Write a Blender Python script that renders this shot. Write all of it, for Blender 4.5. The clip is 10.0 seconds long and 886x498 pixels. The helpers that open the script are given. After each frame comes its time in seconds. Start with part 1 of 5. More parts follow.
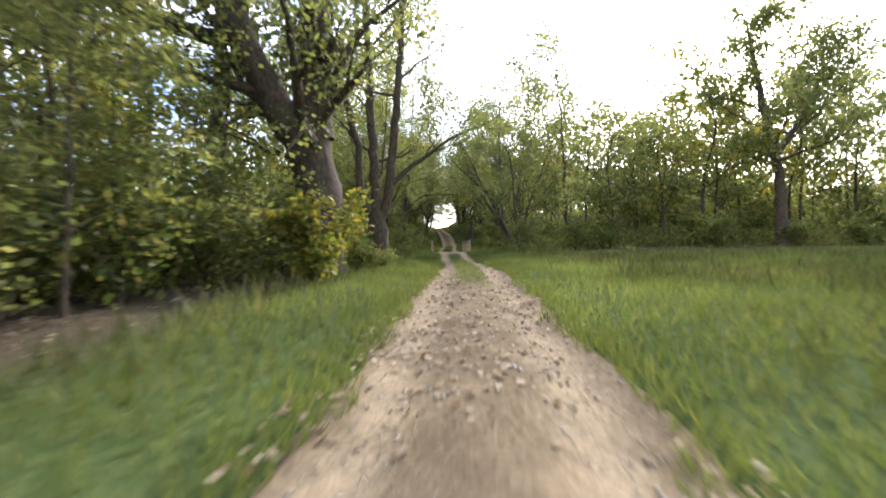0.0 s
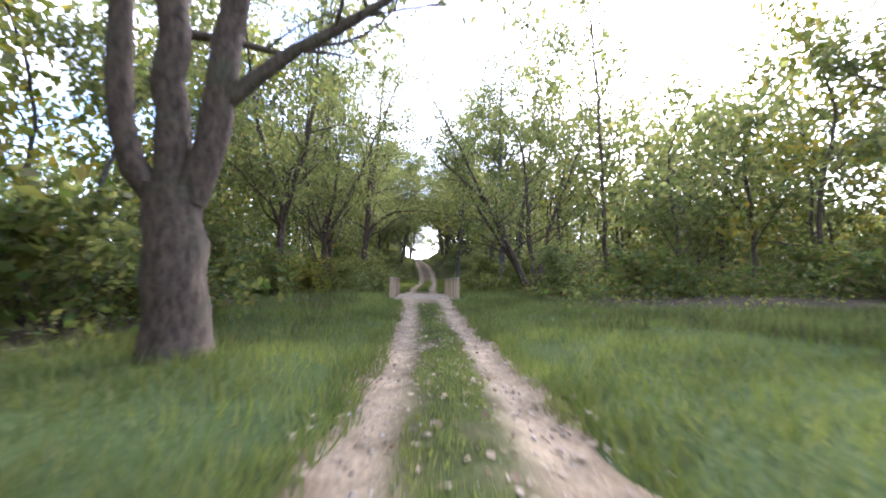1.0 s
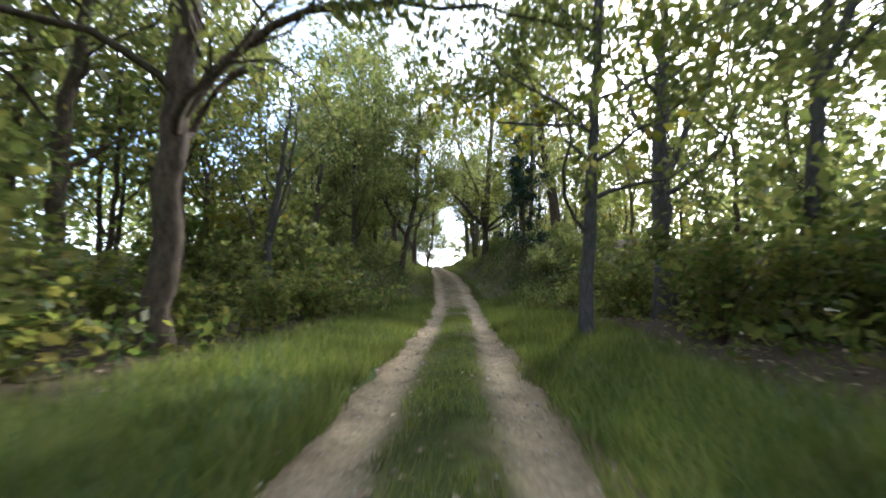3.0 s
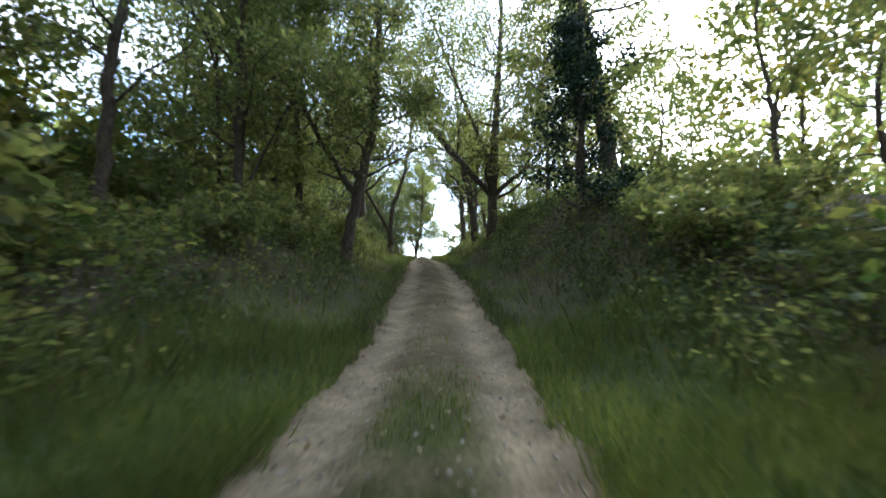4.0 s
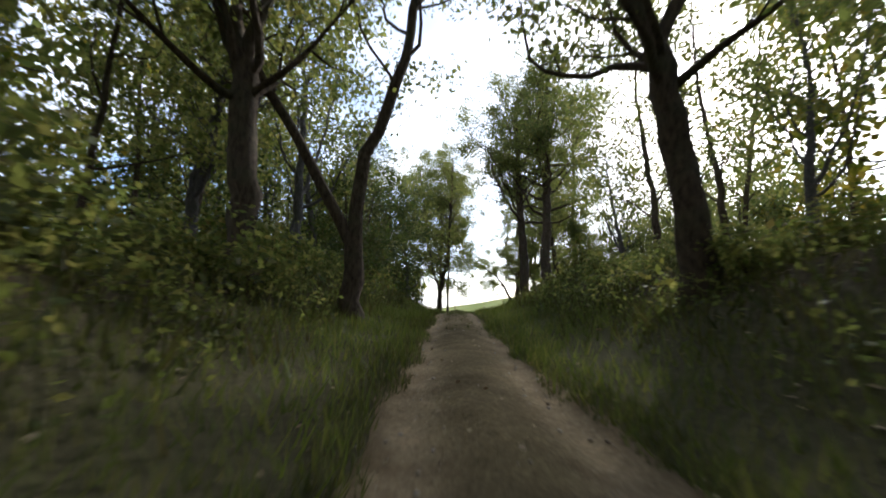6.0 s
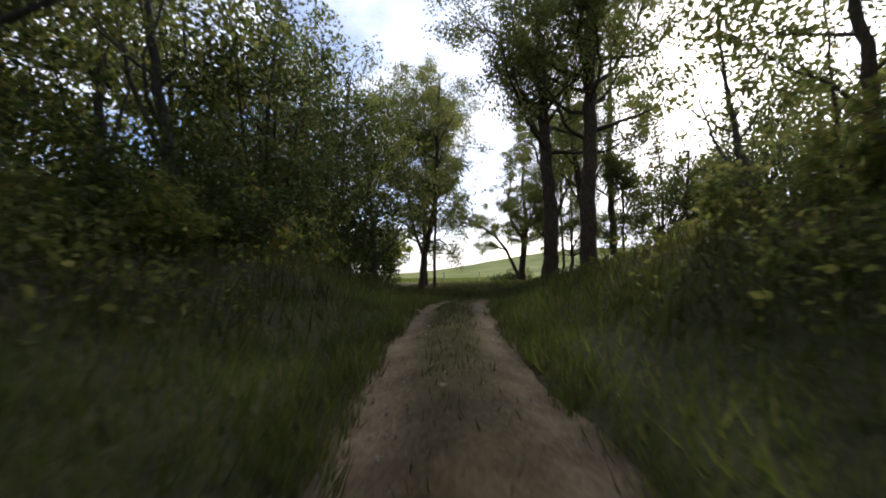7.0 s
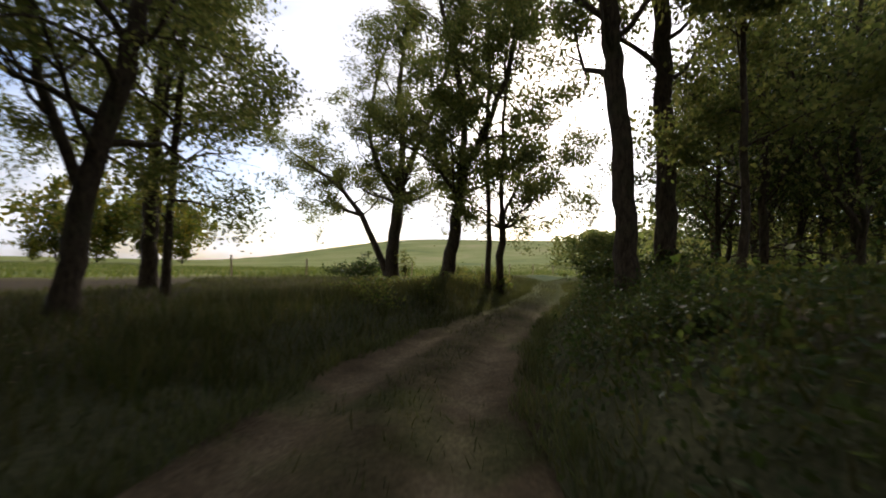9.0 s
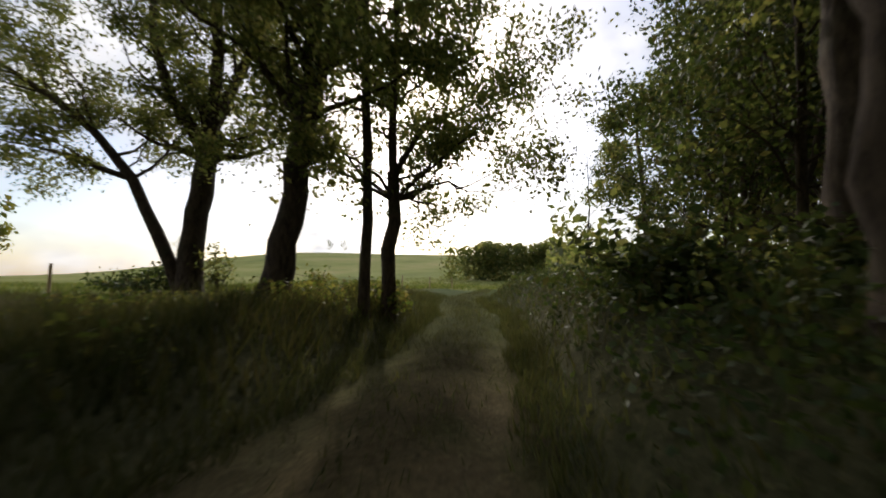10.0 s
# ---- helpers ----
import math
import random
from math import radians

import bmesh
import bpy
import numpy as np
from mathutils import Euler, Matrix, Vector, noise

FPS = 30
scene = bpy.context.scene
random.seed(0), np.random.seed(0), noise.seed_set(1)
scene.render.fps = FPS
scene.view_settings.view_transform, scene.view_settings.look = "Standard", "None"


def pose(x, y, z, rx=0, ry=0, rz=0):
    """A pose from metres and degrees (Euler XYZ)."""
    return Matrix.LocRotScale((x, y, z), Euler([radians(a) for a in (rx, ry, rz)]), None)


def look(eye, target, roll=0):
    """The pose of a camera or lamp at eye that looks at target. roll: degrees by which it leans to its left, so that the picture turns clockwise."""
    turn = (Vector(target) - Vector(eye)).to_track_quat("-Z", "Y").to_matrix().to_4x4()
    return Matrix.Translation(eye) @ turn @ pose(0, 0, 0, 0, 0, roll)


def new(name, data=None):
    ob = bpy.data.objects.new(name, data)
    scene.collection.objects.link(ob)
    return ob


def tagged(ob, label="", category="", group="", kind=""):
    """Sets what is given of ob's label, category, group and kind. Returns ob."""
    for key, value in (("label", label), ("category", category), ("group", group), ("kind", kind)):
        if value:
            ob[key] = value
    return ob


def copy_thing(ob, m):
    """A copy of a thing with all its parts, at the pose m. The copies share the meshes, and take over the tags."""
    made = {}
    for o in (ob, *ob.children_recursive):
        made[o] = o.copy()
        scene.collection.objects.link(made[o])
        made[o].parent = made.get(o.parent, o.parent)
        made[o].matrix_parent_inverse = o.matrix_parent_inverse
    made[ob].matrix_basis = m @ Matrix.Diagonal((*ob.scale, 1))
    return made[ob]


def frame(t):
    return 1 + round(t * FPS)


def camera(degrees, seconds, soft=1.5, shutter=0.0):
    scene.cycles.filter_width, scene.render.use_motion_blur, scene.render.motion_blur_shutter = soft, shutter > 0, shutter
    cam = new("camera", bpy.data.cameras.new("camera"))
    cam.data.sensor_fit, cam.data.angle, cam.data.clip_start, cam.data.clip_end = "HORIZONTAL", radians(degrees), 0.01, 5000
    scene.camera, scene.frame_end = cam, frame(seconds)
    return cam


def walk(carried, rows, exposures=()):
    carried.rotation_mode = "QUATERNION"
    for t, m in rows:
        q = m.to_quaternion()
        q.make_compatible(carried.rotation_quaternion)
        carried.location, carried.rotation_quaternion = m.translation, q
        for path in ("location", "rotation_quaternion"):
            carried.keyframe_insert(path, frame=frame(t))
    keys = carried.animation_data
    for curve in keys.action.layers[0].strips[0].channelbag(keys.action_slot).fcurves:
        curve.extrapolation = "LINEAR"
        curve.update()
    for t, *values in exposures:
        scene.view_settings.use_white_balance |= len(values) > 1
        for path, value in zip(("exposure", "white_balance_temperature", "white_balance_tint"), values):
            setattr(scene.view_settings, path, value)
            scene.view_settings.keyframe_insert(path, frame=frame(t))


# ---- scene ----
cam = camera(92.57, 10.0, soft=1.8, shutter=0.2)

# path: seconds, place, pitch about x, lean, heading
PATH = [
    (0, 0.00, 0.00, 1.40, 88.43, 1.00, -5.09),
    (0.5, 1.01, 6.89, 1.47, 92.12, -0.17, -7.89),
    (1, 1.89, 13.78, 1.48, 92.82, -0.54, -7.35),
    (1.5, 2.57, 20.77, 1.22, 93.44, 0.50, -5.46),
    (2, 2.95, 27.67, 1.17, 100.75, 1.72, -4.50),
    (2.5, 3.49, 34.82, 1.21, 93.45, 1.22, -2.93),
    (2.7, 3.74, 37.63, 1.23, 95.00, 0.70, -3.63),
    (3.8, 5.63, 52.52, 1.21, 93.69, 0.18, -5.23),
    (4, 5.88, 55.04, 1.25, 94.19, 0.47, -5.10),
    (4.5, 6.49, 61.29, 1.56, 101.24, -1.15, -5.51),
    (5, 6.54, 67.67, 2.20, 102.35, -0.62, -2.32),
    (5.5, 6.91, 73.76, 2.90, 99.01, 0.64, -1.43),
    (6, 6.61, 79.64, 3.46, 98.72, -0.43, -1.75),
    (6.2, 6.75, 81.98, 3.62, 96.66, 0.60, -2.26),
    (7.3, 7.40, 94.42, 4.59, 93.01, 0.34, -3.91),
    (7.5, 7.59, 96.66, 4.68, 92.11, 0.90, -4.75),
    (8, 7.98, 102.19, 4.78, 89.71, 1.83, -8.60),
    (8.5, 8.90, 107.27, 4.54, 91.98, 0.61, -15.76),
    (9, 10.58, 111.57, 4.38, 92.38, -1.02, -25.21),
    (9.5, 12.49, 115.35, 4.14, 93.22, -1.18, -34.31),
    (10, 15.15, 118.55, 4.14, 94.65, -0.49, -39.84),
]
walk(cam, [(t, pose(x, y, z, rx, ry, rz)) for t, x, y, z, rx, ry, rz in PATH],
     exposures=[(0.0, 1.5, 5800, 16), (0.5, 1.8, 5400, 22), (1.0, 1.95, 5200, 25), (1.5, 1.68, 5000, 21), (2.0, 1.55, 5200, 17), (2.5, 1.75, 5450, 14), (4.0, 1.62, 5150, 7), (4.5, 1.35, 5450, 6), (5.0, 0.7, 5700, 5), (5.5, 0.84, 5650, 6),
                (6.0, 0.48, 5700, 10), (7.5, -0.02, 5700, 17), (8.0, -0.08, 5800, 16), (8.5, 0.05, 5900, 16), (9.0, -0.28, 6150, 15), (9.5, -0.52, 6300, 13), (10.0, -0.52, 6400, 12)])

# ---- sky and sun ----
SUN_AZ, SUN_EL = radians(35.5), radians(29.3)
world = bpy.data.worlds.new("sky")
scene.world = world
world.use_nodes = True
wn, wl = world.node_tree.nodes, world.node_tree.links
bg = wn["Background"]
sky = wn.new("ShaderNodeTexSky")
sky.sky_type = "NISHITA"
sky.sun_disc = False
sky.sun_elevation, sky.sun_rotation = SUN_EL, SUN_AZ
sky.air_density, sky.dust_density, sky.ozone_density = 1.0, 2.0, 1.0
tc = wn.new("ShaderNodeTexCoord")
mp = wn.new("ShaderNodeMapping")
mp.inputs["Scale"].default_value = (1.7, 1.7, 3.4)
cn = wn.new("ShaderNodeTexNoise")
cn.inputs["Scale"].default_value, cn.inputs["Detail"].default_value, cn.inputs["Roughness"].default_value = 1.5, 7.0, 0.55
cr = wn.new("ShaderNodeValToRGB")
cr.color_ramp.elements[0].position, cr.color_ramp.elements[1].position = 0.42, 0.62
cm = wn.new("ShaderNodeMixRGB")
cd = wn.new("ShaderNodeTexNoise")
cd.inputs["Scale"].default_value, cd.inputs["Detail"].default_value = 3.1, 5.0
cg = wn.new("ShaderNodeValToRGB")
cg.color_ramp.elements[0].position, cg.color_ramp.elements[1].position = 0.4, 0.62
cg.color_ramp.elements[0].color, cg.color_ramp.elements[1].color = (0.5, 0.52, 0.56, 1), (1, 0.99, 0.98, 1)
cs = wn.new("ShaderNodeMixRGB")
cs.blend_type = "MULTIPLY"
cs.inputs[0].default_value, cs.inputs[2].default_value = 1.0, (13.5, 13.4, 13.3, 1)
wl.new(mp.outputs["Vector"], cd.inputs["Vector"])
wl.new(cd.outputs["Fac"], cg.inputs["Fac"])
wl.new(cg.outputs["Color"], cs.inputs[1])
wl.new(cs.outputs["Color"], cm.inputs[2])
wl.new(tc.outputs["Generated"], mp.inputs["Vector"])
wl.new(mp.outputs["Vector"], cn.inputs["Vector"])
wl.new(cn.outputs["Fac"], cr.inputs["Fac"])
wl.new(cr.outputs["Color"], cm.inputs["Fac"])
gain = wn.new("ShaderNodeMixRGB")
gain.blend_type = "MULTIPLY"
gain.inputs[0].default_value, gain.inputs[2].default_value = 1.0, (1.55, 1.6, 1.7, 1)
wl.new(sky.outputs["Color"], gain.inputs[1])
wl.new(gain.outputs["Color"], cm.inputs[1])
wl.new(cm.outputs["Color"], bg.inputs["Color"])
bg.inputs["Strength"].default_value = 0.12

sun = new("sun", bpy.data.lights.new("sun", "SUN"))
sun.data.energy, sun.data.angle, sun.data.color = 2.4, radians(1.5), (1.0, 0.93, 0.82)
to_sun = Vector((math.sin(SUN_AZ) * math.cos(SUN_EL), math.cos(SUN_AZ) * math.cos(SUN_EL), math.sin(SUN_EL)))
sun.matrix_world = look(to_sun * 200, (0, 0, 0))


# ---- materials ----
def nodes_of(name):
    m = bpy.data.materials.new(name)
    m.use_nodes = True
    n, l = m.node_tree.nodes, m.node_tree.links
    return m, n, l, n["Principled BSDF"]


def noise_node(n, l, scale, detail=4.0, rough=0.55, stretch=(1, 1, 1), kind="Object"):
    c = n.new("ShaderNodeTexCoord")
    p = n.new("ShaderNodeMapping")
    p.inputs["Scale"].default_value = stretch
    t = n.new("ShaderNodeTexNoise")
    t.inputs["Scale"].default_value, t.inputs["Detail"].default_value, t.inputs["Roughness"].default_value = scale, detail, rough
    l.new(c.outputs[kind], p.inputs["Vector"])
    l.new(p.outputs["Vector"], t.inputs["Vector"])
    return t


def ramp_node(n, l, source, stops):
    r = n.new("ShaderNodeValToRGB")
    e = r.color_ramp.elements
    while len(e) < len(stops):
        e.new(0.5)
    for el, (p, c) in zip(e, stops):
        el.position, el.color = p, (*c, 1)
    l.new(source, r.inputs["Fac"])
    return r


def bump_node(n, l, source, strength, distance, bsdf):
    b = n.new("ShaderNodeBump")
    b.inputs["Strength"].default_value, b.inputs["Distance"].default_value = strength, distance
    l.new(source, b.inputs["Height"])
    l.new(b.outputs["Normal"], bsdf.inputs["Normal"])
    return b


def mix_node(n, l, fac, a, b, mode="MIX"):
    m = n.new("ShaderNodeMixRGB")
    m.blend_type = mode
    for k, v in ((0, fac), (1, a), (2, b)):
        if isinstance(v, (int, float)):
            m.inputs[k].default_value = v
        elif isinstance(v, tuple):
            m.inputs[k].default_value = (*v, 1)
        else:
            l.new(v, m.inputs[k])
    return m


def leaf_material(name, colours, through_colour, share=0.45, rough=0.5):
    m, n, l, b = nodes_of(name)
    g = n.new("ShaderNodeNewGeometry")
    r = ramp_node(n, l, g.outputs["Random Per Island"], [(i / (len(colours) - 1), c) for i, c in enumerate(colours)])
    big = noise_node(n, l, 0.45, 2.0)
    v = n.new("ShaderNodeMapRange")
    v.inputs["From Min"].default_value, v.inputs["From Max"].default_value = 0.3, 0.7
    v.inputs["To Min"].default_value, v.inputs["To Max"].default_value = 0.65, 1.3
    l.new(big.outputs["Fac"], v.inputs["Value"])
    h = n.new("ShaderNodeHueSaturation")
    l.new(v.outputs["Result"], h.inputs["Value"])
    l.new(r.outputs["Color"], h.inputs["Color"])
    l.new(h.outputs["Color"], b.inputs["Base Color"])
    b.inputs["Roughness"].default_value = rough
    b.inputs["Specular IOR Level"].default_value = 0.12
    t = n.new("ShaderNodeBsdfTranslucent")
    tm = mix_node(n, l, 1.0, h.outputs["Color"], through_colour, "MULTIPLY")
    l.new(tm.outputs["Color"], t.inputs["Color"])
    mx = n.new("ShaderNodeMixShader")
    mx.inputs["Fac"].default_value = share
    l.new(b.outputs["BSDF"], mx.inputs[1])
    l.new(t.outputs["BSDF"], mx.inputs[2])
    l.new(mx.outputs["Shader"], n["Material Output"].inputs["Surface"])
    return m


LEAF = leaf_material("oak_leaf", [(0.062, 0.08, 0.029), (0.096, 0.114, 0.04), (0.13, 0.142, 0.052), (0.168, 0.158, 0.066)], (2.35, 2.25, 1.35), 0.57)
LEAF_YELLOW = leaf_material("yellowing_leaf", [(0.08, 0.11, 0.02), (0.14, 0.16, 0.03), (0.22, 0.21, 0.04), (0.26, 0.20, 0.04)], (1.6, 1.5, 0.8))
# LEAF_DARK: darker leaf kind that also carries tree shade in the brush
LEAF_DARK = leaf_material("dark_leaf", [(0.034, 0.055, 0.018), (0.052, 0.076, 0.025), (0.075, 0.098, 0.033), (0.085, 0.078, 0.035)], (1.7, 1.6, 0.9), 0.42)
LEAF_CEDAR = leaf_material("cedar_needles", [(0.012, 0.026, 0.012), (0.02, 0.036, 0.016)], (1.2, 1.2, 0.8), 0.15)
LEAF_BRUSH = leaf_material("undergrowth_leaf", [(0.05, 0.085, 0.022), (0.085, 0.115, 0.03), (0.12, 0.14, 0.04), (0.15, 0.155, 0.045), (0.12, 0.10, 0.045)], (2.2, 2.0, 1.2), 0.52)
LEAF_IVY = leaf_material("reddish_vine_leaf", [(0.16, 0.085, 0.035), (0.26, 0.14, 0.05), (0.2, 0.17, 0.05), (0.12, 0.13, 0.04)], (1.6, 1.3, 0.9))
GRASS = leaf_material("grass_blade", [(0.075, 0.1, 0.026), (0.108, 0.136, 0.035), (0.145, 0.165, 0.046), (0.19, 0.18, 0.07)], (1.5, 1.5, 0.8), 0.4)
# dry, browner copy of the grass; tree shade is put into its dull tone
GRASS_DRY_SHADE = leaf_material("dry_shade_grass_blade", [(0.055, 0.07, 0.028), (0.085, 0.095, 0.038), (0.12, 0.115, 0.052), (0.10, 0.12, 0.04)], (1.4, 1.3, 0.8), 0.35)
WEED = leaf_material("dry_weed", [(0.05, 0.065, 0.02), (0.08, 0.085, 0.028), (0.12, 0.105, 0.045)], (1.4, 1.3, 0.8), 0.35)
LITTER = leaf_material("fallen_leaf", [(0.21, 0.145, 0.085), (0.28, 0.20, 0.12), (0.38, 0.30, 0.19), (0.24, 0.18, 0.11)], (1.2, 1.1, 0.9), 0.15, 0.7)


def bark_material(name, dark, light):
    m, n, l, b = nodes_of(name)
    t = noise_node(n, l, 13.0, 6.0, 0.7, (1, 1, 0.33))
    big = noise_node(n, l, 1.3, 3.0)
    r = ramp_node(n, l, t.outputs["Fac"], [(0.3, dark), (0.72, light)])
    moss = mix_node(n, l, 0.0, r.outputs["Color"], (0.06, 0.075, 0.035))
    f = ramp_node(n, l, big.outputs["Fac"], [(0.5, (0, 0, 0)), (0.75, (0.5, 0.5, 0.5))])
    l.new(f.outputs["Color"], moss.inputs[0])
    l.new(moss.outputs["Color"], b.inputs["Base Color"])
    b.inputs["Roughness"].default_value = 0.9
    b.inputs["Specular IOR Level"].default_value = 0.15
    bump_node(n, l, t.outputs["Fac"], 0.7, 0.03, b)
    return m


BARK = bark_material("oak_bark", (0.024, 0.017, 0.011), (0.135, 0.098, 0.062))
BARK_GREY = bark_material("grey_bark", (0.045, 0.04, 0.036), (0.15, 0.135, 0.118))

# bare earth, turf and field on the one sheet of ground
EARTH, n, l, b = nodes_of("woodland_floor")
t1 = noise_node(n, l, 0.5, 5.0)
t2 = noise_node(n, l, 14.0, 5.0, 0.65)
floor_c = ramp_node(n, l, t2.outputs["Fac"], [(0.3, (0.045, 0.034, 0.022)), (0.55, (0.085, 0.066, 0.04)), (0.75, (0.14, 0.11, 0.068))])
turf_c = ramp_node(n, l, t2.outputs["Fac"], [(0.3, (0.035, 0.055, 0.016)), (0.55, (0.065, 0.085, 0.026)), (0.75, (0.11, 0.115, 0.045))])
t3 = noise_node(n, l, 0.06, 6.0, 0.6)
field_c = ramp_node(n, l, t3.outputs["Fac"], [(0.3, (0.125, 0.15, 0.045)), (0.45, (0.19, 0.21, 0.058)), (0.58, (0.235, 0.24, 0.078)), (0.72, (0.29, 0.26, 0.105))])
a1 = n.new("ShaderNodeAttribute")
a1.attribute_name = "turf"
a2 = n.new("ShaderNodeAttribute")
a2.attribute_name = "field"
m1 = mix_node(n, l, a1.outputs["Fac"], floor_c.outputs["Color"], turf_c.outputs["Color"])
m2 = mix_node(n, l, a2.outputs["Fac"], m1.outputs["Color"], field_c.outputs["Color"])
l.new(m2.outputs["Color"], b.inputs["Base Color"])
b.inputs["Roughness"].default_value = 1.0
b.inputs["Specular IOR Level"].default_value = 0.03
bump_node(n, l, t2.outputs["Fac"], 0.7, 0.05, b)

ROAD, n, l, b = nodes_of("gravel_track")
t1 = noise_node(n, l, 0.8, 5.0)
t2 = noise_node(n, l, 22.0, 6.0, 0.7)
vo = n.new("ShaderNodeTexVoronoi")
vo.inputs["Scale"].default_value = 28.0
co = n.new("ShaderNodeTexCoord")
l.new(co.outputs["Object"], vo.inputs["Vector"])
g_c = ramp_node(n, l, t2.outputs["Fac"], [(0.25, (0.145, 0.108, 0.067)), (0.5, (0.24, 0.186, 0.115)), (0.75, (0.35, 0.285, 0.19))])
e_c = ramp_node(n, l, t2.outputs["Fac"], [(0.3, (0.15, 0.115, 0.075)), (0.7, (0.27, 0.21, 0.145))])
turf_r = ramp_node(n, l, t2.outputs["Fac"], [(0.3, (0.045, 0.06, 0.018)), (0.7, (0.1, 0.11, 0.04))])
st = ramp_node(n, l, t1.outputs["Fac"], [(0.35, (0.1, 0.1, 0.1)), (0.7, (0.6, 0.6, 0.6))])
k1 = mix_node(n, l, st.outputs["Color"], g_c.outputs["Color"], e_c.outputs["Color"])
a3 = n.new("ShaderNodeAttribute")
a3.attribute_name = "middle"
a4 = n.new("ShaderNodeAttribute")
a4.attribute_name = "soil_shade"
# dark brown soil, with the trees' shade put into its tone too
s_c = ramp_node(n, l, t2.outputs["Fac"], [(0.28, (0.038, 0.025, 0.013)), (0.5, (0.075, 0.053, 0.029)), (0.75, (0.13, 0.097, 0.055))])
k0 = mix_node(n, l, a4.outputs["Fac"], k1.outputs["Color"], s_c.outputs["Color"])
k2 = mix_node(n, l, a3.outputs["Fac"], k0.outputs["Color"], turf_r.outputs["Color"])
vc = ramp_node(n, l, vo.outputs["Color"], [(0.0, (0.8, 0.8, 0.8)), (1.0, (1.2, 1.18, 1.14))])
a5 = n.new("ShaderNodeAttribute")
a5.attribute_name = "rut"
rc = mix_node(n, l, a5.outputs["Fac"], (0.72, 0.70, 0.66), (1.2, 1.2, 1.17))
kr = mix_node(n, l, 1.0, k2.outputs["Color"], rc.outputs["Color"], "MULTIPLY")
k3 = mix_node(n, l, 1.0, kr.outputs["Color"], vc.outputs["Color"], "MULTIPLY")
t4 = noise_node(n, l, 1.7, 4.0, 0.6)
pc = ramp_node(n, l, t4.outputs["Fac"], [(0.32, (0.68, 0.66, 0.62)), (0.5, (1.0, 1.0, 1.0)), (0.68, (1.3, 1.29, 1.26))])
k4 = mix_node(n, l, 1.0, k3.outputs["Color"], pc.outputs["Color"], "MULTIPLY")
l.new(k4.outputs["Color"], b.inputs["Base Color"])
b.inputs["Roughness"].default_value = 1.0
b.inputs["Specular IOR Level"].default_value = 0.02
bump_node(n, l, t2.outputs["Fac"], 0.8, 0.03, b)


def wood_material(name, dark, light):
    m, n, l, b = nodes_of(name)
    t = noise_node(n, l, 6.0, 6.0, 0.6, (1, 14, 14))
    r = ramp_node(n, l, t.outputs["Fac"], [(0.3, dark), (0.7, light)])
    o = n.new("ShaderNodeObjectInfo")
    v = n.new("ShaderNodeMapRange")
    v.inputs["To Min"].default_value, v.inputs["To Max"].default_value = 0.72, 1.18
    l.new(o.outputs["Random"], v.inputs["Value"])
    h = n.new("ShaderNodeHueSaturation")
    l.new(v.outputs["Result"], h.inputs["Value"])
    l.new(r.outputs["Color"], h.inputs["Color"])
    l.new(h.outputs["Color"], b.inputs["Base Color"])
    b.inputs["Roughness"].default_value = 0.85
    bump_node(n, l, t.outputs["Fac"], 0.4, 0.01, b)
    return m


PLANK = wood_material("weathered_plank", (0.19, 0.142, 0.08), (0.37, 0.29, 0.185))
TIMBER = wood_material("treated_timber", (0.24, 0.165, 0.085), (0.42, 0.31, 0.185))
RAILWOOD = wood_material("grey_rail_board", (0.34, 0.27, 0.18), (0.56, 0.48, 0.36))

STONE, n, l, b = nodes_of("gravel_stone")
g = n.new("ShaderNodeNewGeometry")
r = ramp_node(n, l, g.outputs["Random Per Island"], [(0.0, (0.17, 0.13, 0.09)), (0.5, (0.28, 0.225, 0.165)), (1.0, (0.42, 0.37, 0.3))])
l.new(r.outputs["Color"], b.inputs["Base Color"])
b.inputs["Roughness"].default_value = 0.9

WATER, n, l, b = nodes_of("creek_water")
b.inputs["Base Color"].default_value = (0.03, 0.032, 0.02, 1)
b.inputs["Roughness"].default_value = 0.12
w = noise_node(n, l, 3.0, 3.0)
bump_node(n, l, w.outputs["Fac"], 0.15, 0.03, b)


# ---- shape helpers ----
RNG = np.random.default_rng(7)


def lattice(x, y, seed=0):
    """Smooth value noise between 0 and 1 on a unit lattice."""
    xi, yi = np.floor(x).astype(np.int64), np.floor(y).astype(np.int64)
    fx, fy = x - xi, y - yi
    fx, fy = fx * fx * (3 - 2 * fx), fy * fy * (3 - 2 * fy)

    def h(a, c):
        v = (a * 374761393 + c * 668265263 + seed * 974711) & 0x7FFFFFFF
        v = ((v ^ (v >> 13)) * 1274126177) & 0x7FFFFFFF
        return ((v ^ (v >> 16)) & 0xFFFF) / 65535.0
    return (h(xi, yi) * (1 - fx) + h(xi + 1, yi) * fx) * (1 - fy) + (h(xi, yi + 1) * (1 - fx) + h(xi + 1, yi + 1) * fx) * fy


def fbm(x, y, scale, seed=0):
    return (lattice(x / scale, y / scale, seed) + 0.5 * lattice(2.1 * x / scale, 2.1 * y / scale, seed + 1)
            + 0.25 * lattice(4.3 * x / scale, 4.3 * y / scale, seed + 2)) / 1.75


def smooth(a, c, v):
    u = np.clip((v - a) / (c - a), 0, 1)
    return u * u * (3 - 2 * u)


# the lane's middle line and the height of its surface
_y = np.arange(-80.0, 400.0, 0.5)
_k = np.exp(-0.5 * (np.arange(-8, 9) / 3.0) ** 2)
_k /= _k.sum()


def _soft(pairs):
    v = np.interp(_y, [p[0] for p in pairs], [p[1] for p in pairs])
    return np.convolve(np.pad(v, 8, mode="edge"), _k, "valid")


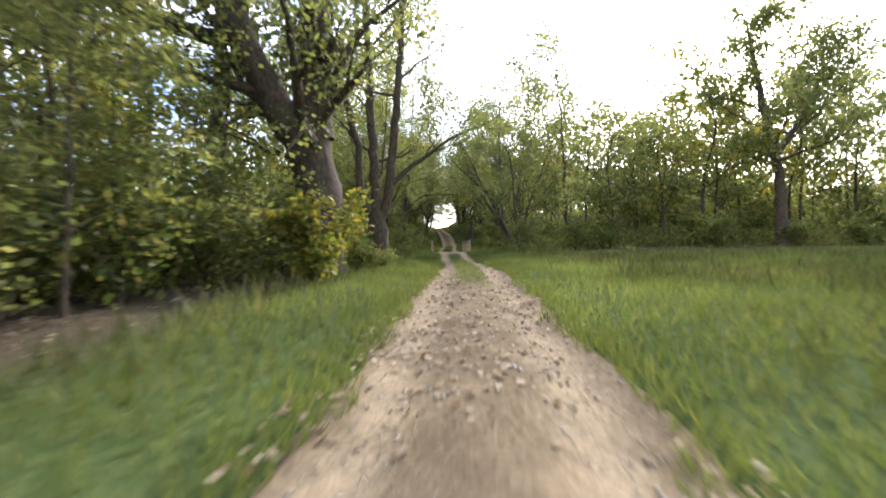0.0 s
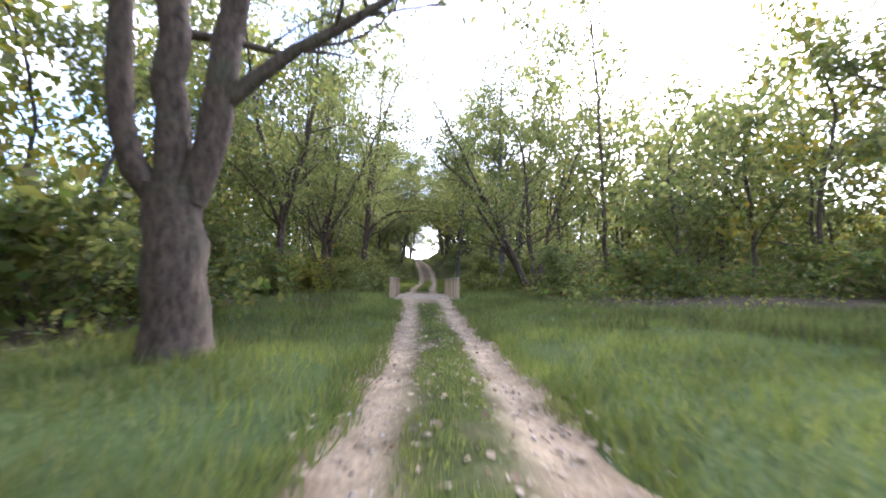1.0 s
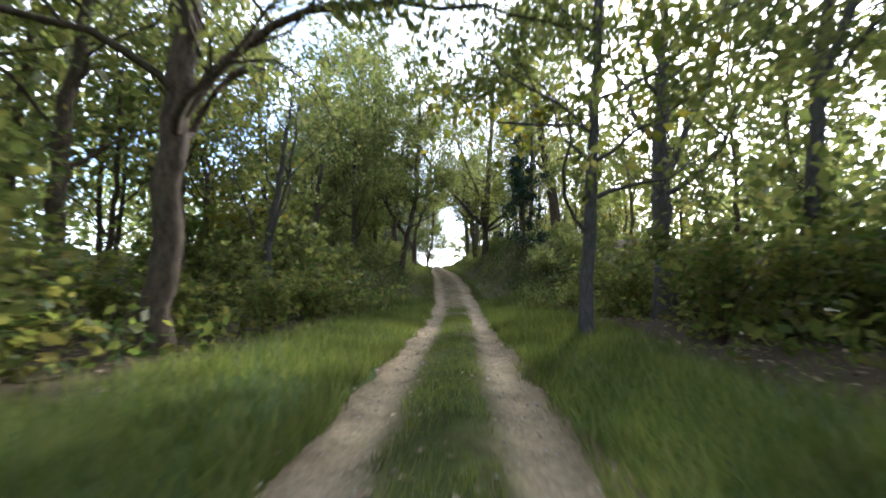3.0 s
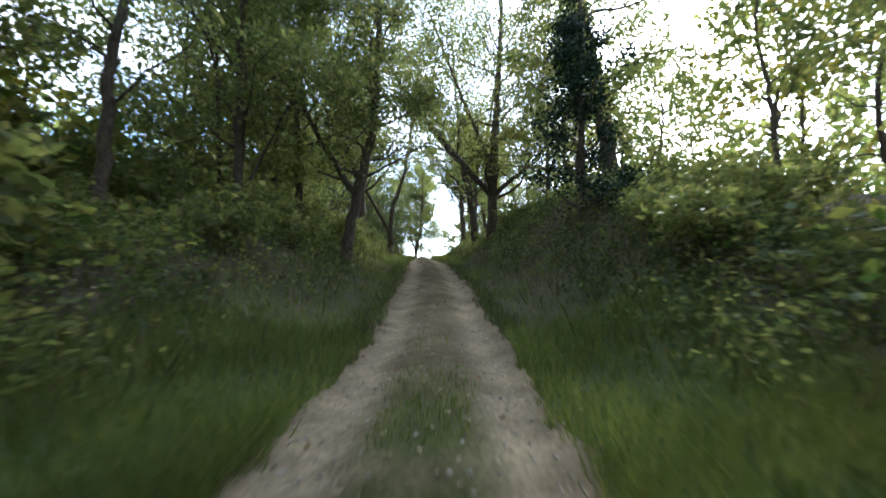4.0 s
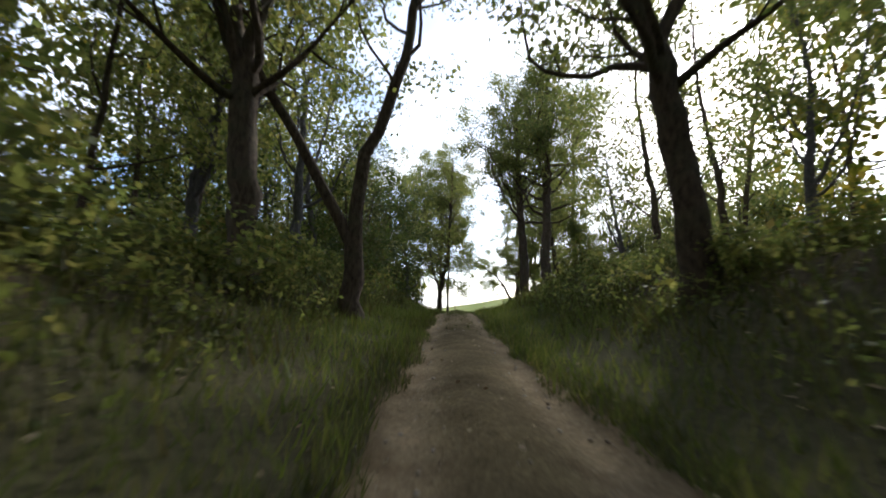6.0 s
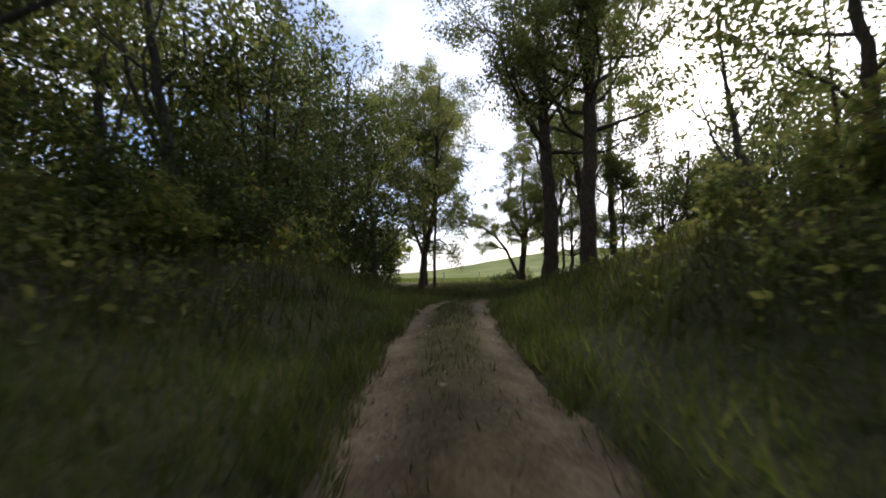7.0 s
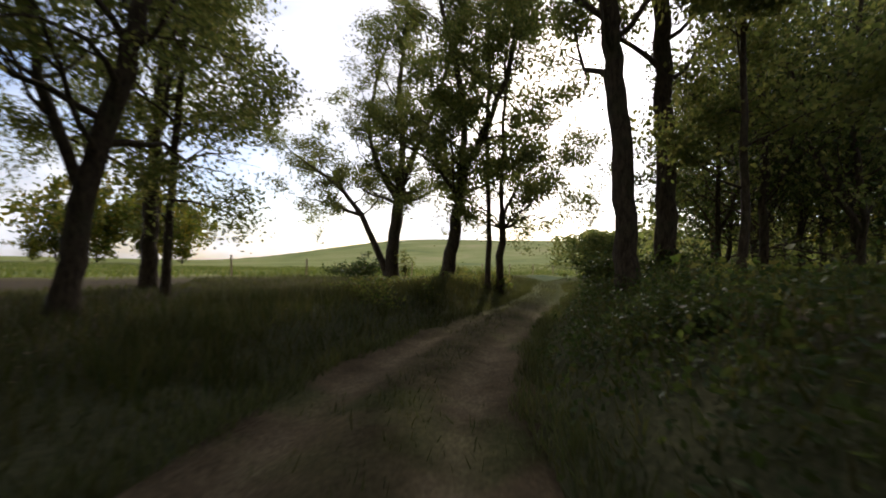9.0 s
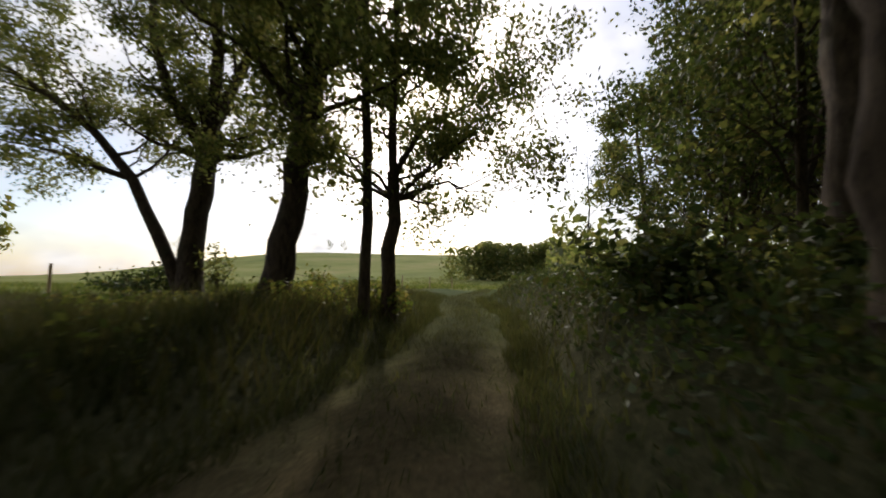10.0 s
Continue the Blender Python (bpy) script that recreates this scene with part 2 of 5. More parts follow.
LANE_X = _soft([(-80, -12), (-20, -2.9), (0, 0.06), (6.9, 1.15), (13.8, 2.1), (20.8, 2.84), (27.7, 3.38), (31.7, 3.45), (34.8, 3.62), (39.7, 4), (45, 4.45), (52.5, 5.38), (60, 6.22), (67.7, 6.72), (73.8, 7.05), (79.6, 7.15), (84, 7.15), (87, 7.2), (90.5, 7.4), (96.7, 7.61), (102.2, 8.09), (107.8, 9.01), (111.7, 10.03), (113, 10.51), (115.7, 11.81), (118.2, 13.9), (119.9, 15.25), (121.2, 16.9), (123.1, 19), (127.4, 23.6), (132.9, 27.81), (140.4, 36.75), (157.4, 55.73), (383.1, 314.89)])
LANE_Z = _soft([(-80, 0.2), (0, 0.2), (7, 0.27), (13.8, 0.27), (20.8, 0.03), (26.5, -0.16), (28.6, -0.02), (30.2, 0.26), (32, 0.27), (39, 0.07), (41, 0.06), (45, 0.0), (52.5, 0.02), (58, 0.05), (62, 0.34), (65, 0.66), (68, 1), (71, 1.32), (73.8, 1.62), (76, 1.84), (79.6, 2.24), (82, 2.42), (87, 2.8), (94.4, 3.35), (96.7, 3.46), (102.2, 3.56), (107, 3.34), (111.7, 3.18), (115.6, 2.95), (119, 2.93), (124, 3.12), (130, 3.35), (140, 3.5), (400, 3.5)])
LANE_W = _soft([(-80, 1.2), (28, 1.18), (40, 1.2), (60, 1.15), (67, 1.28), (79, 1.3), (86, 1), (91, 0.92), (100, 1.04), (107, 1.15), (112, 1.45), (117, 1.4), (122, 1.05), (130, 0.95), (400, 1)])


def lane_x(y):
    return np.interp(y, _y, LANE_X)


def half_width(y):
    """Half of the lane's bare width."""
    return np.interp(y, _y, LANE_W)


def lane_off(x, y):
    """Sideways distance from the lane's middle, to the right positive."""
    slope = (lane_x(y + 0.5) - lane_x(y - 0.5))
    return (x - lane_x(y)) / np.sqrt(1 + slope * slope)


def height(x, y):
    x, y = np.asarray(x, float), np.asarray(y, float)
    d = lane_off(x, y)
    z = np.interp(y, _y, LANE_Z)
    a = np.abs(d)
    # wheel ruts and the crown between them
    inside = 1 - smooth(half_width(y) - 0.1, half_width(y) + 0.6, a)
    flat = 1 - smooth(28.5, 30.8, y) * (1 - smooth(40.5, 42.5, y))
    z = z + inside * flat * (0.06 * np.exp(-(d / 0.38) ** 2) - 0.07 * np.exp(-((a - 0.72) / 0.27) ** 2))
    rough = 1 - inside
    z = z + rough * (0.10 * smooth(1.4, 2.6, a) + 0.35 * (fbm(x, y, 6.0, 3) - 0.5) + 0.10 * (fbm(x, y, 1.2, 9) - 0.5))
    # banks of the cutting
    cut = smooth(55, 66, y) * (1 - 0.35 * smooth(80, 88, y)) * (1 - smooth(94, 106, y))
    left = 1.5 * smooth(1.9, 5.2, -d)
    right = (2.3 + 0.6 * smooth(64, 68, y) * (1 - smooth(75, 79, y))) * smooth(1.8, 5.5, d)
    z = z + cut * (left + right)
    # low shoulders farther on
    z = z + smooth(92, 104, y) * (1 - smooth(129, 140, y)) * (0.85 - 0.78 * smooth(106, 112, y) * (d < 0) * (1 - 0.5 * smooth(117, 122, y) * (1 - smooth(2.8, 5.0, a)))) * smooth(1.6 - 0.45 * smooth(117, 121, y), 4.6 - 2.2 * smooth(117, 121, y), a)
    # creek under the bridge
    cy = 35.5 + 0.22 * (x - 4.1) + 1.2 * np.sin(x * 0.13 + 1)
    near = (np.abs(x - 4) < 60)
    z = z - np.where(near, 1.5 * np.exp(-((y - cy) / 2.6) ** 4) * (1 - smooth(40, 60, np.abs(x - 4))), 0)
    # open field and its hill
    dx, dy = x - 9.3, y - 115.0
    r = np.hypot(dx, dy)
    az = np.degrees(np.arctan2(dx, dy)) - 3.2
    hill = smooth(60, 270, r) * smooth(-9, 22, az) * (1 - smooth(75, 110, az)) * (y > 100)
    z = z + 1.8 * smooth(50, 220, r) * (y > 120) + 15.5 * hill + 2.0 * hill * (fbm(x, y, 70.0, 21) - 0.5)
    return z


def put(name, verts, faces, material, parent=None, smooth_faces=False, label="", normals=None):
    """One mesh object from vertex and face arrays."""
    me = bpy.data.meshes.new(name)
    verts, faces = np.asarray(verts, np.float32), np.asarray(faces, np.int32)
    k = faces.shape[1]
    me.vertices.add(len(verts))
    me.vertices.foreach_set("co", verts.ravel())
    me.loops.add(faces.size)
    me.loops.foreach_set("vertex_index", faces.ravel())
    me.polygons.add(len(faces))
    me.polygons.foreach_set("loop_start", np.arange(0, faces.size, k, dtype=np.int32))
    me.update(calc_edges=True)
    if smooth_faces:
        me.polygons.foreach_set("use_smooth", np.ones(len(faces), bool))
    me.materials.append(material)
    ob = new(name, me)
    if parent:
        ob.parent = parent
    if label:
        ob["label"] = label
    return ob


def part(name, bm, material, parent, label=""):
    me = bpy.data.meshes.new(name)
    bm.to_mesh(me)
    bm.free()
    me.materials.append(material)
    ob = new(name, me)
    ob.parent = parent
    if label:
        ob["label"] = label
    return ob


def thing(name, m, label, category, group="", kind=""):
    e = new(name)
    e.empty_display_size = 0.2
    e.matrix_world = m
    return tagged(e, label, category, group, kind)


def tubes(lines, wobble=0.0, rng=RNG):
    """Tapered tubes along (points, radii, sides); returns vertices and quads."""
    vs, fs, base = [], [], 0
    for pts, rad, sides in lines:
        pts = np.asarray(pts, float)
        rad = np.asarray(rad, float)
        d = np.gradient(pts, axis=0)
        d /= np.linalg.norm(d, axis=1)[:, None] + 1e-9
        ref = np.where(np.abs(d[:, 2:3]) > 0.9, np.array([[1.0, 0, 0]]), np.array([[0, 0, 1.0]]))
        if np.abs(d[0, 2]) > 0.6:
            ref = np.repeat(np.array([[1.0, 0.2, 0]]), len(d), 0)
        u = np.cross(d, ref)
        u /= np.linalg.norm(u, axis=1)[:, None] + 1e-9
        v = np.cross(d, u)
        a = np.linspace(0, 2 * np.pi, sides, endpoint=False)
        rr = rad[:, None] * np.ones(sides)
        if wobble and sides > 6:
            rr = rr * (1 + wobble * (rng.random((len(pts), sides)) - 0.5))
        ring = pts[:, None] + rr[..., None] * (np.cos(a)[None, :, None] * u[:, None] + np.sin(a)[None, :, None] * v[:, None])
        vs.append(ring.reshape(-1, 3))
        i, j = np.meshgrid(np.arange(len(pts) - 1), np.arange(sides), indexing="ij")
        q = np.stack([i * sides + j, i * sides + (j + 1) % sides, (i + 1) * sides + (j + 1) % sides, (i + 1) * sides + j], -1).reshape(-1, 4)
        fs.append(q + base)
        base += ring.size // 3
    return np.concatenate(vs), np.concatenate(fs)


def leaf_quads(centres, size, rng, flat=0.0, long=1.7):
    """A pointed, slightly folded leaf at each centre: four corners, two triangles."""
    k = len(centres)
    d = rng.normal(size=(k, 3))
    d[:, 2] = d[:, 2] * (1 - flat) - 0.35 * (1 - flat)
    d /= np.linalg.norm(d, axis=1)[:, None] + 1e-9
    w = rng.normal(size=(k, 3))
    w[:, 2] *= 1 - flat
    w -= (w * d).sum(1)[:, None] * d
    w /= np.linalg.norm(w, axis=1)[:, None] + 1e-9
    s = size * (0.6 + 0.8 * rng.random(k))[:, None]
    nrm = np.cross(d, w)
    a = centres - d * s * 0.5 * long
    c = centres + d * s * 0.5 * long
    f = nrm * s * 0.12
    p, q = centres + w * s * 0.5 + f, centres - w * s * 0.5 + f
    v = np.stack([a, p, c, q], 1).reshape(-1, 3)
    t = np.arange(k)[:, None] * 4
    return v, np.concatenate([t + [0, 1, 2], t + [0, 2, 3]], 1).reshape(-1, 3)


def branch(rng, start, way, length, r0, level, top, out, tips, droop=0.0):
    """Grows one limb and its twigs into out (tubes) and tips (leaf places)."""
    n = max(3, int(length / (0.5 if level < 2 else 0.6)))
    pts, d = [np.array(start, float)], np.array(way, float)
    step = length / n
    for i in range(n):
        d = d + rng.normal(size=3) * (0.23 if level < 2 else 0.27)
        d[2] += (0.09 if level < 2 else 0.05) - (0.06 + droop) * i / n
        d /= np.linalg.norm(d)
        pts.append(pts[-1] + d * step)
    pts = np.array(pts)
    rad = r0 * (1 - 0.82 * np.linspace(0, 1, n + 1) ** 0.8)
    out.append((pts, rad, 6 if level == 0 else 4 if level == 1 else 3))
    if level >= top:
        for p in pts[1:]:
            tips.append(p)
        return
    kids = max(3, int(length * (1.25 if level else 1.4)))
    for i in range(kids):
        u = 0.25 + 0.75 * (i + rng.random()) / kids
        k = min(n - 1, int(u * n))
        p = pts[k] + (pts[k + 1] - pts[k]) * (u * n - k if u * n - k < 1 else 1)
        along = pts[k + 1] - pts[k]
        along /= np.linalg.norm(along)
        side = rng.normal(size=3)
        side -= side @ along * along
        side /= np.linalg.norm(side)
        ang = radians(rng.uniform(30, 62))
        branch(rng, p, along * math.cos(ang) + side * math.sin(ang), length * rng.uniform(0.32, 0.55) * (1.15 - 0.4 * u),
               rad[k] * 0.55, level + 1, top, out, tips, droop * 0.8)
    tips.append(pts[-1])


def tree(name, x, y, stems, label, leaves=6000, size=0.13, spread=0.32, seed=1, bark=None, leaf=None, limbs=7, reach=3.2, first=0.45,
         group="trees", flare=1.35, sink=0.15, z=None, droop=0.03, category="tree", extra=0.0, broad=1.35):
    """A tree: stems are (points from the base, radius at foot, radius at top); limbs grow from their upper part."""
    rng = np.random.default_rng(seed)
    if group == "trees":
        leaves, size = int(leaves * 1.4), size * 0.86
    foot = float(np.min(height(x + np.array([-0.5, 0, 0.5, 0, 0]), y + np.array([0, -0.5, 0, 0.5, 0]))))
    e = thing(name, Matrix.Translation((x, y, foot - sink if z is None else z)), label, category, group)
    tips = []
    for number, (pts, r0, r1) in enumerate(stems):
        twigs = []
        pts = np.array(pts, float)
        if extra and pts[-1][2] > 6.8:
            w = pts[-1] - pts[-2]
            pts = np.concatenate([pts, [pts[-1] + w / np.linalg.norm(w) * extra + np.array([0, 0, 0.15 * extra])]])
        seg = np.r_[0, np.cumsum(np.linalg.norm(np.diff(pts, axis=0), axis=1))]
        n = max(7, int(seg[-1] / (0.4 if r0 > 0.2 else 0.7)))
        s = np.linspace(0, seg[-1], n)
        fine = np.stack([np.interp(s, seg, pts[:, i]) for i in range(3)], 1)
        for _ in range(2):
            fine[1:-1] = 0.25 * fine[:-2] + 0.5 * fine[1:-1] + 0.25 * fine[2:]
        fine[1:-1] += rng.normal(size=(n - 2, 3)) * 0.035
        u = s / seg[-1]
        rad = r0 + (r1 - r0) * u
        if pts[0][2] < 0.3:
            rad = rad * (1 + (flare - 1) * np.exp(-s / 0.45))
        v, f = tubes([(fine, rad, 12 if r0 > 0.2 else 7)], 0.14, rng)
        stem = put("limb" if number else "trunk", v, f, bark or BARK, e, True)
        if pts[-1][2] - pts[0][2] < 3.2 and number == 0 and len(stems) > 1:
            continue
        bare = max(first, 0.86) if number == 0 and len(stems) > 1 and pts[-1][2] < 5.6 else min(first, 0.14) if pts[0][2] > 2.5 else first
        count = max(2, int(limbs * seg[-1] / 8))
        turn = rng.uniform(0, 6.28)
        for i in range(count):
            v = bare + (1 - bare) * (i + rng.random()) / count
            k = min(n - 2, int(v * (n - 1)))
            along = fine[k + 1] - fine[k]
            along /= np.linalg.norm(along)
            a = turn + 2.4 * i + rng.uniform(-0.5, 0.5)
            rise = (v - bare) / (1 - bare)
            side = np.array([math.cos(a), math.sin(a), 0.12])
            way = along * (0.3 + 0.9 * rise * rng.uniform(0.7, 1.2)) + side
            way /= np.linalg.norm(way)
            dome = math.sqrt(max(0.12, 1 - ((rise - 0.3) / 0.85) ** 2))
            branch(rng, fine[k], way, broad * reach * rng.uniform(0.75, 1.2) * dome, max(0.02, rad[k] * 0.42), 1, 2, twigs, tips, droop)
        branch(rng, fine[-1], (fine[-1] - fine[-2]) / np.linalg.norm(fine[-1] - fine[-2]), reach * 0.7, r1, 1, 2, twigs, tips, droop)
        v, f = tubes(twigs)
        put("branchwork", v, f, bark or BARK, stem, True)
    if leaves:
        tips = np.array(tips)
        wt = rng.gamma(1.3, 1.0, len(tips))
        c = tips[rng.choice(len(tips), leaves, p=wt / wt.sum())] + rng.normal(size=(leaves, 3)) * spread * np.array([1, 1, 0.7]) * 0.85
        over = np.abs(lane_off(c[:, 0] + x, c[:, 1] + y)) < 2.2
        c = c[(c[:, 2] > 0.6) & ~(over & (c[:, 2] < (5.2 if y < 118 else 1.8)))]
        v, f = leaf_quads(c, size, rng)
        put("crown", v, f, leaf or LEAF, e)
    return e


def shrub(name, x, y, label, w=1.2, h=1.6, leaves=1500, size=0.09, seed=1, leaf=None, group="undergrowth", stems=7, category="shrub"):
    rng = np.random.default_rng(seed)
    e = thing(name, Matrix.Translation((x, y, float(height(x, y)) - 0.08)), label, category, group)
    lines, tips = [], []
    for i in range(stems):
        a = rng.uniform(0, 2 * np.pi)
        lean = rng.uniform(0.05, 1.0) * w
        top = np.array([math.cos(a) * lean, math.sin(a) * lean, h * rng.uniform(0.55, 1.05) * (1.15 - 0.45 * lean / w)])
        u = np.linspace(0, 1, 5)[:, None]
        p = top * u + np.array([0, 0, 0.25 * h]) * (u * (1 - u)) + rng.normal(size=(5, 3)) * 0.06 * u
        lines.append((p, 0.018 * (1.1 - u[:, 0]) + 0.003, 3))
        tips += list(p[1:])
        for k in range(2, 5):
            s = rng.normal(size=3) * 0.32 * w
            s[2] = abs(s[2]) * 0.6
            q = p[k] + s * np.linspace(0, 1, 3)[:, None]
            lines.append((q, np.linspace(0.008, 0.002, 3), 3))
            tips += list(q[1:])
    v, f = tubes(lines)
    put("stemwork", v, f, BARK, e)
    tips = np.array(tips)
    c = tips[rng.integers(0, len(tips), leaves)] + rng.normal(size=(leaves, 3)) * 0.13 * (0.5 + w * 0.5)
    c = c[c[:, 2] > 0.05]
    v, f = leaf_quads(c, size, rng, 0.3)
    put("foliage", v, f, leaf or LEAF_BRUSH, e)
    return e


# ---- ground, lane, creek ----
def spaced(a, c, step, far_a, far_c, growth=1.22):
    mid = list(np.arange(a, c + 1e-6, step))
    lo, hi, s = [], [], step
    p = a
    while p > far_a:
        s *= growth
        p -= s
        lo.append(p)
    p, s = c, step
    while p < far_c:
        s *= growth
        p += s
        hi.append(p)
    return np.array(lo[::-1] + mid + hi)


gx, gy = spaced(-12, 30, 0.36, -2500, 2500), spaced(-5, 142, 0.38, -2500, 3000)
X, Y = np.meshgrid(gx, gy, indexing="ij")
Z = height(X, Y)
D = np.abs(lane_off(X, Y))
Z = np.where(D < half_width(Y) + 0.35, Z - 0.045, Z)
i, j = np.meshgrid(np.arange(len(gx) - 1), np.arange(len(gy) - 1), indexing="ij")
n1 = len(gy)
quads = np.stack([i * n1 + j, (i + 1) * n1 + j, (i + 1) * n1 + j + 1, i * n1 + j + 1], -1).reshape(-1, 4)
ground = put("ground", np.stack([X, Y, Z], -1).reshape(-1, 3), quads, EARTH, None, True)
tagged(ground, "grassy verge, leaf-strewn woodland floor and open green hill", "ground", kind="structure")


def meadow(x, y):
    """Where turf grows: the verges, the glade beside the lane and the open field."""
    d = lane_off(x, y)
    e = 0.9 * (fbm(x, y, 2.5, 31) - 0.5)
    v = (1 - smooth(3.0 + e, 4.6 + e, np.abs(d))) * (1 - 0.4 * smooth(60, 66, y) * (1 - smooth(84, 90, y)))
    glade = smooth(0, 1, d) * (1 - smooth(27, 31, y + 0.1 * x)) * (1 - smooth(26, 34, x))
    glade2 = (1 - smooth(5.5, 7.5, -d)) * smooth(12, 16, y) * (1 - smooth(27, 31, y)) * (d < 0)
    return np.clip(np.maximum(np.maximum(v, glade), glade2), 0, 1)


def open_field(x, y):
    return smooth(0, 6, y - (133 + 0.35 * (x - 8))) * smooth(120, 126, y)


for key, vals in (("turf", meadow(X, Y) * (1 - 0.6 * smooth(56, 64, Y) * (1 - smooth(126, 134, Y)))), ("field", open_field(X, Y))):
    at = ground.data.attributes.new(key, "FLOAT", "POINT")
    at.data.foreach_set("value", vals.ravel().astype(np.float32))

# the lane: one strip with ruts, ragged edges and a grassy middle; a gap where the bridge deck carries it
def lane_strip(y0, y1):
    ys = np.arange(y0, y1 + 1e-6, 0.16)
    us = np.linspace(-1, 1, 27)
    c = lane_x(ys)
    s = lane_x(ys + 0.5) - lane_x(ys - 0.5)
    nl = np.sqrt(1 + s * s)
    wl_, wr_ = half_width(ys) + 0.45 * (fbm(ys, ys * 0, 1.3, 41) - 0.5), half_width(ys) + 0.45 * (fbm(ys, ys * 0, 1.3, 57) - 0.5)
    off = np.where(us[None] < 0, us[None] * wl_[:, None], us[None] * wr_[:, None])
    px, py = c[:, None] + off / nl[:, None], ys[:, None] - off * (s / nl)[:, None]
    pz = height(px, py) + 0.012 - 0.05 * (np.abs(us[None]) > 0.97) + 0.02 * (fbm(px, py, 0.35, 5) - 0.5)
    a, c2 = np.meshgrid(np.arange(len(ys) - 1), np.arange(len(us) - 1), indexing="ij")
    k = len(us)
    q = np.stack([a * k + c2, a * k + c2 + 1, (a + 1) * k + c2 + 1, (a + 1) * k + c2], -1).reshape(-1, 4)
    grassy = smooth(7, 14, py) * (1 - smooth(57, 62, py)) * (1 - smooth(29.5, 31.2, py) * (1 - smooth(39.8, 41.2, py))) + 0.6 * smooth(93, 98, py) * (1 - smooth(103, 108, py)) + 0.3 * smooth(103, 108, py) + 0.25 * smooth(60, 66, py) * (1 - smooth(90, 99, py))
    mid = np.exp(-(off / 0.47) ** 4) * np.clip(grassy, 0, 1) * smooth(0.15, 0.45, fbm(px, py, 0.9, 77) + 0.12)
    mid = np.maximum(mid, smooth(118, 126, py + 2 * (fbm(px, py, 1.5, 93) - 0.5)) * 0.9)
    mid = np.maximum(mid, 0.75 * smooth(106, 112, py) * smooth(0.5, 0.68, fbm(px, py, 1.1, 95)) * (1 - 0.6 * np.exp(-((np.abs(off) - 0.7) / 0.25) ** 2)))
    rut = np.exp(-((np.abs(off) - 0.7) / 0.27) ** 2) * (0.75 + 0.5 * (fbm(px, py, 0.8, 88) - 0.3))
    return np.stack([px, py, pz], -1).reshape(-1, 3), q, mid.ravel(), np.clip(rut, 0, 1).ravel()


va, qa, ma, ra = lane_strip(-30, 31.9)
vb, qb, mb, rb = lane_strip(39.6, 150)
road = put("road", np.concatenate([va, vb]), np.concatenate([qa, qb + len(va)]), ROAD, None, True)
tagged(road, "narrow two-rut gravel and dirt lane with grassy middle", "road", kind="structure")
at = road.data.attributes.new("middle", "FLOAT", "POINT")
at.data.foreach_set("value", np.concatenate([ma, mb]).astype(np.float32))
at = road.data.attributes.new("rut", "FLOAT", "POINT")
at.data.foreach_set("value", np.concatenate([ra, rb]).astype(np.float32))
# browner soil from the cutting on, deepened for the shade at the bend
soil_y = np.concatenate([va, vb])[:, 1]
at = road.data.attributes.new("soil_shade", "FLOAT", "POINT")
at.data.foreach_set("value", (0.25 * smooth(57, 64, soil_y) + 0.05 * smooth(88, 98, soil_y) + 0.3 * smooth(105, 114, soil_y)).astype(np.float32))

wx = np.linspace(-40, 48, 60)
wy = 35.5 + 0.22 * (wx - 4.1) + 1.2 * np.sin(wx * 0.13 + 1)
wv = np.concatenate([np.stack([wx, wy - 2.4, wx * 0 - 1.2], 1), np.stack([wx, wy + 2.4, wx * 0 - 1.2], 1)])
k = np.arange(59)[:, None]
water = put("water", wv, np.concatenate([k, k + 1, k + 61, k + 60], 1), WATER)
tagged(water, "shallow dark creek under the wooden bridge", "creek", kind="structure")


# ---- bridge ----
def box(sx, sy, sz, bevel=0.006):
    bm = bmesh.new()
    bmesh.ops.create_cube(bm, size=1.0)
    bmesh.ops.scale(bm, vec=(sx, sy, sz), verts=bm.verts)
    if bevel:
        bmesh.ops.bevel(bm, geom=bm.edges[:], offset=bevel, segments=1, affect="EDGES")
    return bm


BR_Y0, BR_Y1, BR_W = 31.7, 39.8, 1.35
yaw = -math.degrees(math.atan2(lane_x(BR_Y1) - lane_x(BR_Y0), BR_Y1 - BR_Y0))
mid_y = (BR_Y0 + BR_Y1) / 2
bridge = thing("wooden_bridge", pose(float(lane_x(mid_y)), mid_y, 0.135, -1.6, 0, yaw), "small weathered plank bridge with timber handrails over the creek", "bridge")
length = BR_Y1 - BR_Y0
for sx in (-1.2, -0.4, 0.4, 1.2):
    o = part("beam", box(0.2, length + 0.4, 0.35), TIMBER, bridge)
    o.location = (sx, 0, -0.25)
plank_mesh = None
count = int(length / 0.205)
for i in range(count):
    if plank_mesh is None:
        o = part("plank", box(2 * BR_W - 0.04, 0.172, 0.06, 0.012), PLANK, bridge)
        plank_mesh = o.data
    else:
        o = new("plank", plank_mesh)
        o.parent = bridge
    o.location = (random.uniform(-0.03, 0.03), -length / 2 + 0.1 + i * length / count, -0.045 + random.uniform(-0.01, 0.01))
    o.rotation_euler = (0, random.uniform(-0.004, 0.004), random.uniform(-0.008, 0.008))
